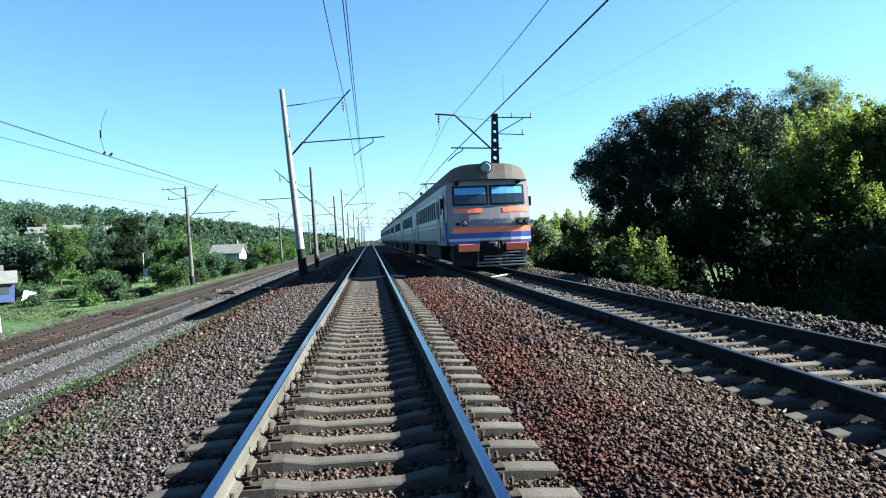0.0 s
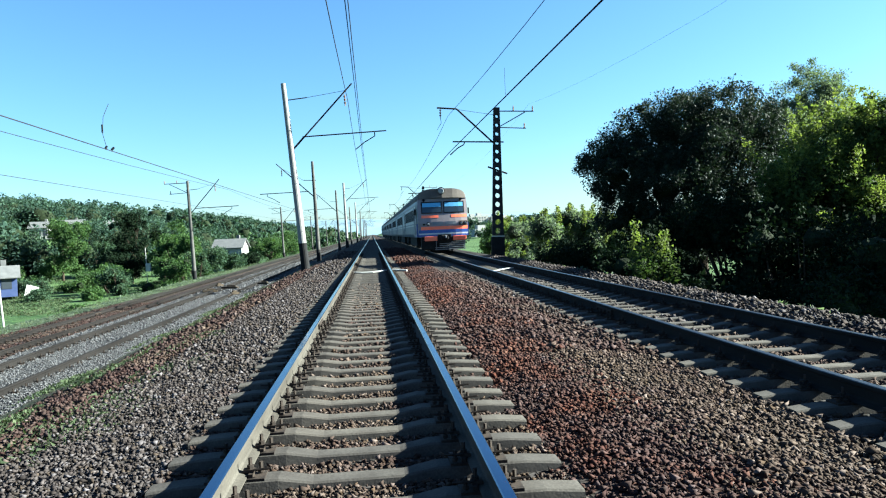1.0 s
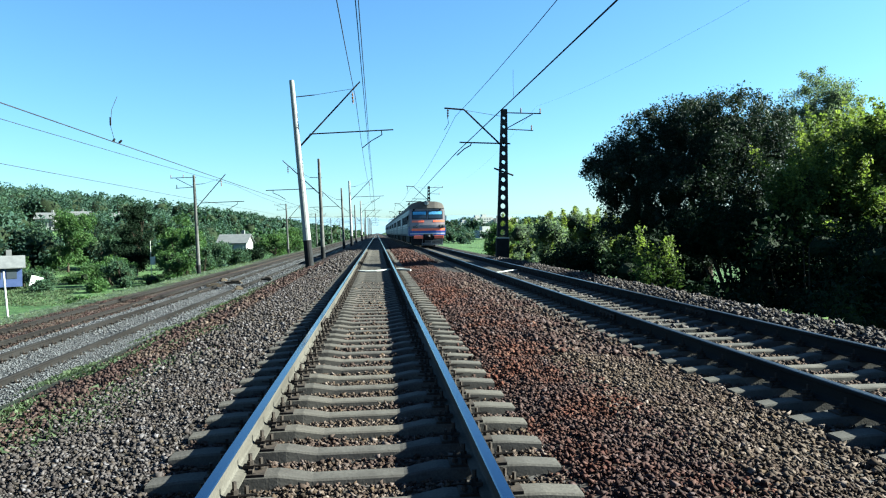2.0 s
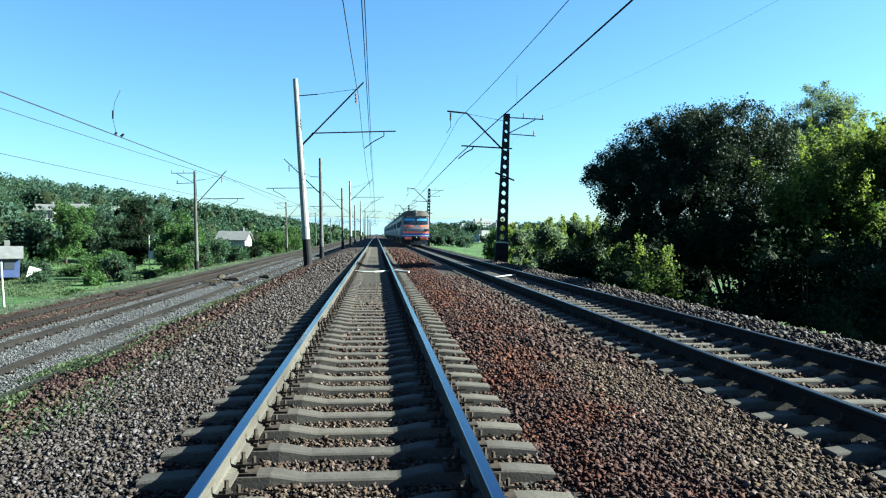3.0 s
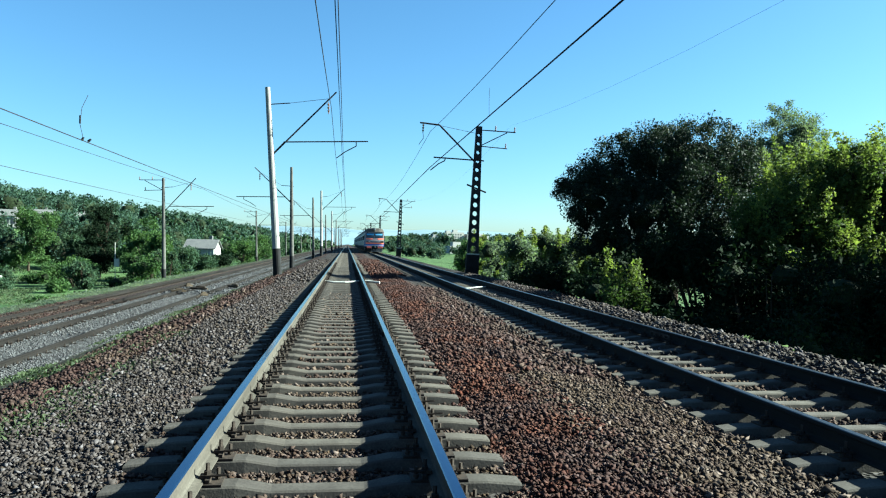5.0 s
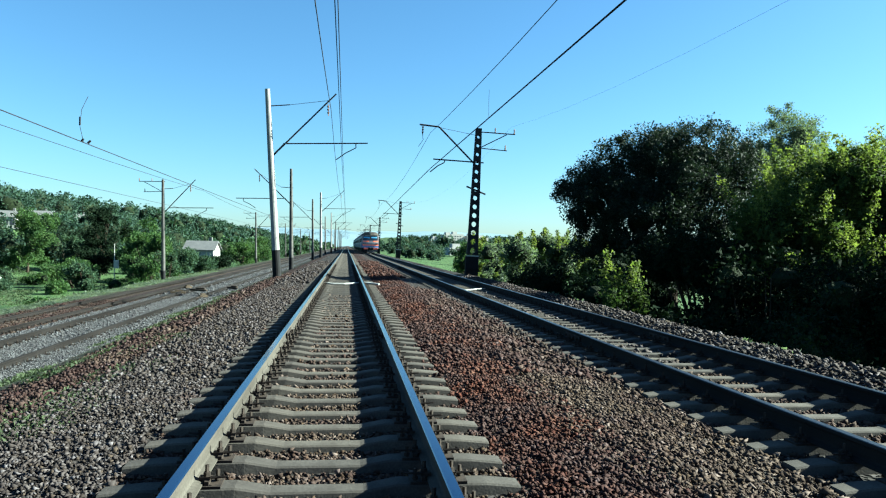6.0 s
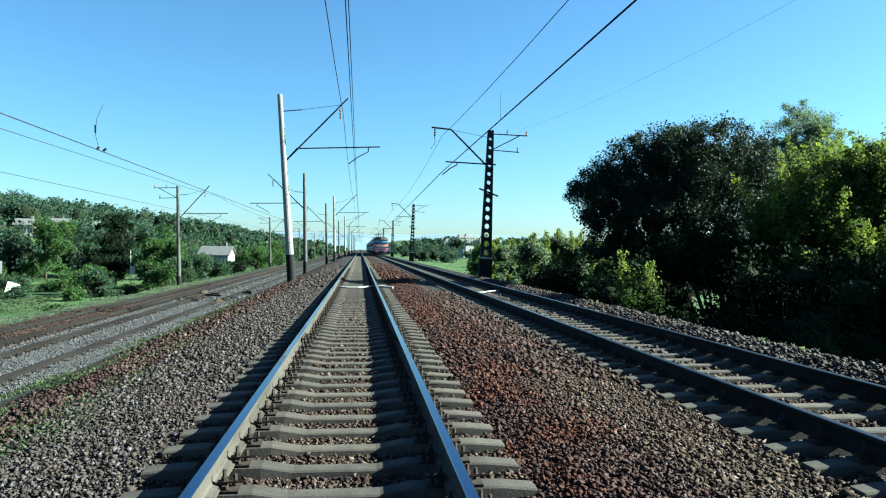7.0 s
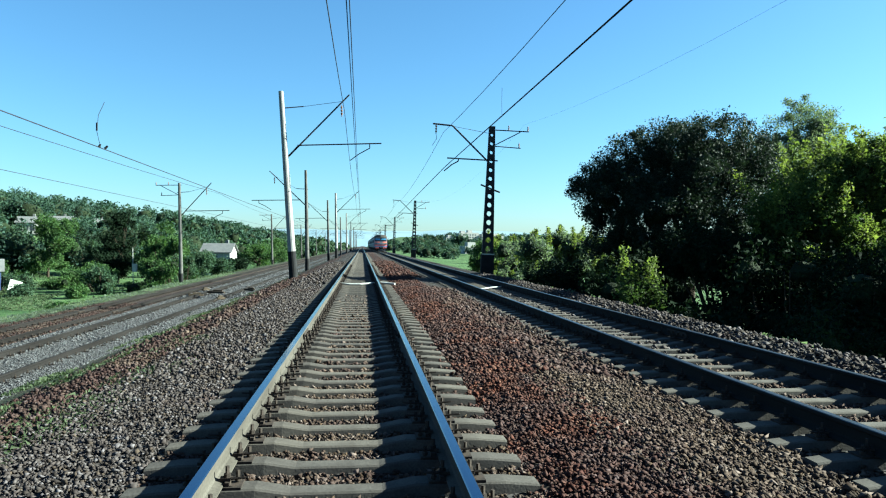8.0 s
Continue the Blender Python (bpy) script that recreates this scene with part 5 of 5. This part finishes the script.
    box(bm, -0.05, 0.24, -0.72, -0.55, 0.86, 1.10, 0.03)
    part("coupler", bm, UNDER, train, "black automatic coupler")
    bm = bmesh.new()
    box(bm, 0.02, 0.12, -0.74, -0.70, 0.95, 1.12, 0.01)
    part("coupler_tag", bm, SKIRT, train, "pale plate on the coupler")
    for i in range(5):
        z = 0.16 + i * 0.125
        bm = bmesh.new()
        w = 1.42 - 0.01 * i
        box(bm, -0.3 if i > 1 else -0.6, w, 0.02 + 0.01 * i, 0.08 + 0.01 * i, z, z + 0.055, 0.006)
        part("guard_slat", bm, SKIRT, train, "pale steel track-guard slat")
    for x in (-0.55, 0.35, 1.38):
        bm = bmesh.new()
        box(bm, x, x + 0.06, 0.05, 0.12, 0.14, 0.80)
        part("guard_post", bm, SKIRT, train)
    # added black plate in place of the shade behind the slats
    bm = bmesh.new()
    box(bm, -1.4, 1.36, 0.22, 0.3, 0.17, 1.05, 0.01)
    part("guard_shade", bm, UNDER, train, "dark plate standing for the shade behind the track guard")
    bm = bmesh.new()
    box(bm, -1.5, -0.5, 0.05, 0.6, 0.2, 1.05, 0.02)
    part("step_box", bm, UNDER, train)


TRAIN = build_train()

# ---- small things by the track ----
def cable(label, pts, r, name="cable"):
    bm = bmesh.new()
    tube(bm, pts, r, 6)
    return tagged(part(name, bm, CABLE), label, "cable", "cables across the tracks")


cable("pale cable lying across the middle track", [(-0.68, 29.4, -0.14), (-0.35, 29.35, -0.17), (0.1, 29.4, -0.17), (0.68, 29.7, -0.14)], 0.035)
cable("pale cable end beside the rail", [(0.92, 29.8, -0.13), (1.2, 29.7, -0.15), (1.5, 29.5, -0.17)], 0.045)
cable("pale cable lying across the neighbouring track", [(4.3, 26.6, -0.2), (4.75, 26.8, -0.19), (5.2, 27.6, -0.19), (5.6, 28.0, -0.19)], 0.022)


def marker_post(label, x, y, tall, lean, box_on=False):
    root = tagged(new("marker_post"), label, "post", "posts on the bank")
    root.matrix_basis = pose(x, y, height(x, y) - 0.1, 0, lean, 0)
    bm = bmesh.new()
    rod(bm, (0, 0, -0.3), (0, 0, tall), 0.06, 0.05, 10)
    part("pole", bm, CABLE, root)
    if box_on:
        bm = bmesh.new()
        box(bm, -0.05, 0.55, -0.3, 0.3, 2.2, 3.4, 0.02)
        part("cabinet_box", bm, CABLE, root, "white trackside box")
    return root


marker_post("white leaning post on the grassy bank", -20.3, 42.1, 3.0, -3.5)
marker_post("white post with a box among the bushes", -33.6, 112, 5.8, -1.0, True)


def leaning_panel(x, y):
    bm = bmesh.new()
    box(bm, -0.7, 0.7, -0.05, 0.05, 0.0, 1.5, 0.01)
    ob = tagged(part("panel", bm, CABLE), "pale sheet panel leaning in the grass beside the shed", "panel")
    ob.matrix_basis = pose(x, y, height(x, y) + 0.2, -25, 18, 30)


leaning_panel(-43.2, 96)


def paper_scrap(x, y, z):
    bm = bmesh.new()
    rod(bm, (0, 0, 0.05), (0.08, 0.16, 0.2), 0.035, 0.03, 7)
    box(bm, -0.06, 0.05, -0.08, 0.08, 0.0, 0.07, 0.02)
    ob = tagged(part("litter", bm, CABLE), "crumpled white litter lying on the ballast", "litter")
    ob.location = (x, y, z)


def timber(label, x, y, long, turn, up):
    bm = bmesh.new()
    box(bm, -long / 2, long / 2, -0.07, 0.07, 0.0, 0.12, 0.015)
    box(bm, -long * 0.2, long * 0.35, 0.02, 0.12, 0.1, 0.2, 0.015)
    ob = tagged(part("timber_scrap", bm, BARK), label, "timber", "timber scraps")
    ob.matrix_basis = pose(x, y, height(x, y) + 0.06, 0, up, turn)


for x, y, long, turn, up in ((-8.9, 41, 0.8, 20, 3), (-8.2, 43, 1.0, -12, 2), (-7.0, 38, 0.5, 50, 4), (-9.4, 46, 0.7, 70, 2), (-6.6, 45, 0.8, -30, 3)):
    timber("dark broken timber scrap lying on the gravel", x, y, long, turn, up)

paper_scrap(4.27, 14.1, -0.34)


def motions():
    y_at = lambda t: 28.6 + 19.8 * t
    walk(TRAIN, [(t, pose(RIGHT_X, y_at(t), RIGHT_Z)) for t in (0.0, 2.0, 4.0, 6.0, 8.0)])


motions()
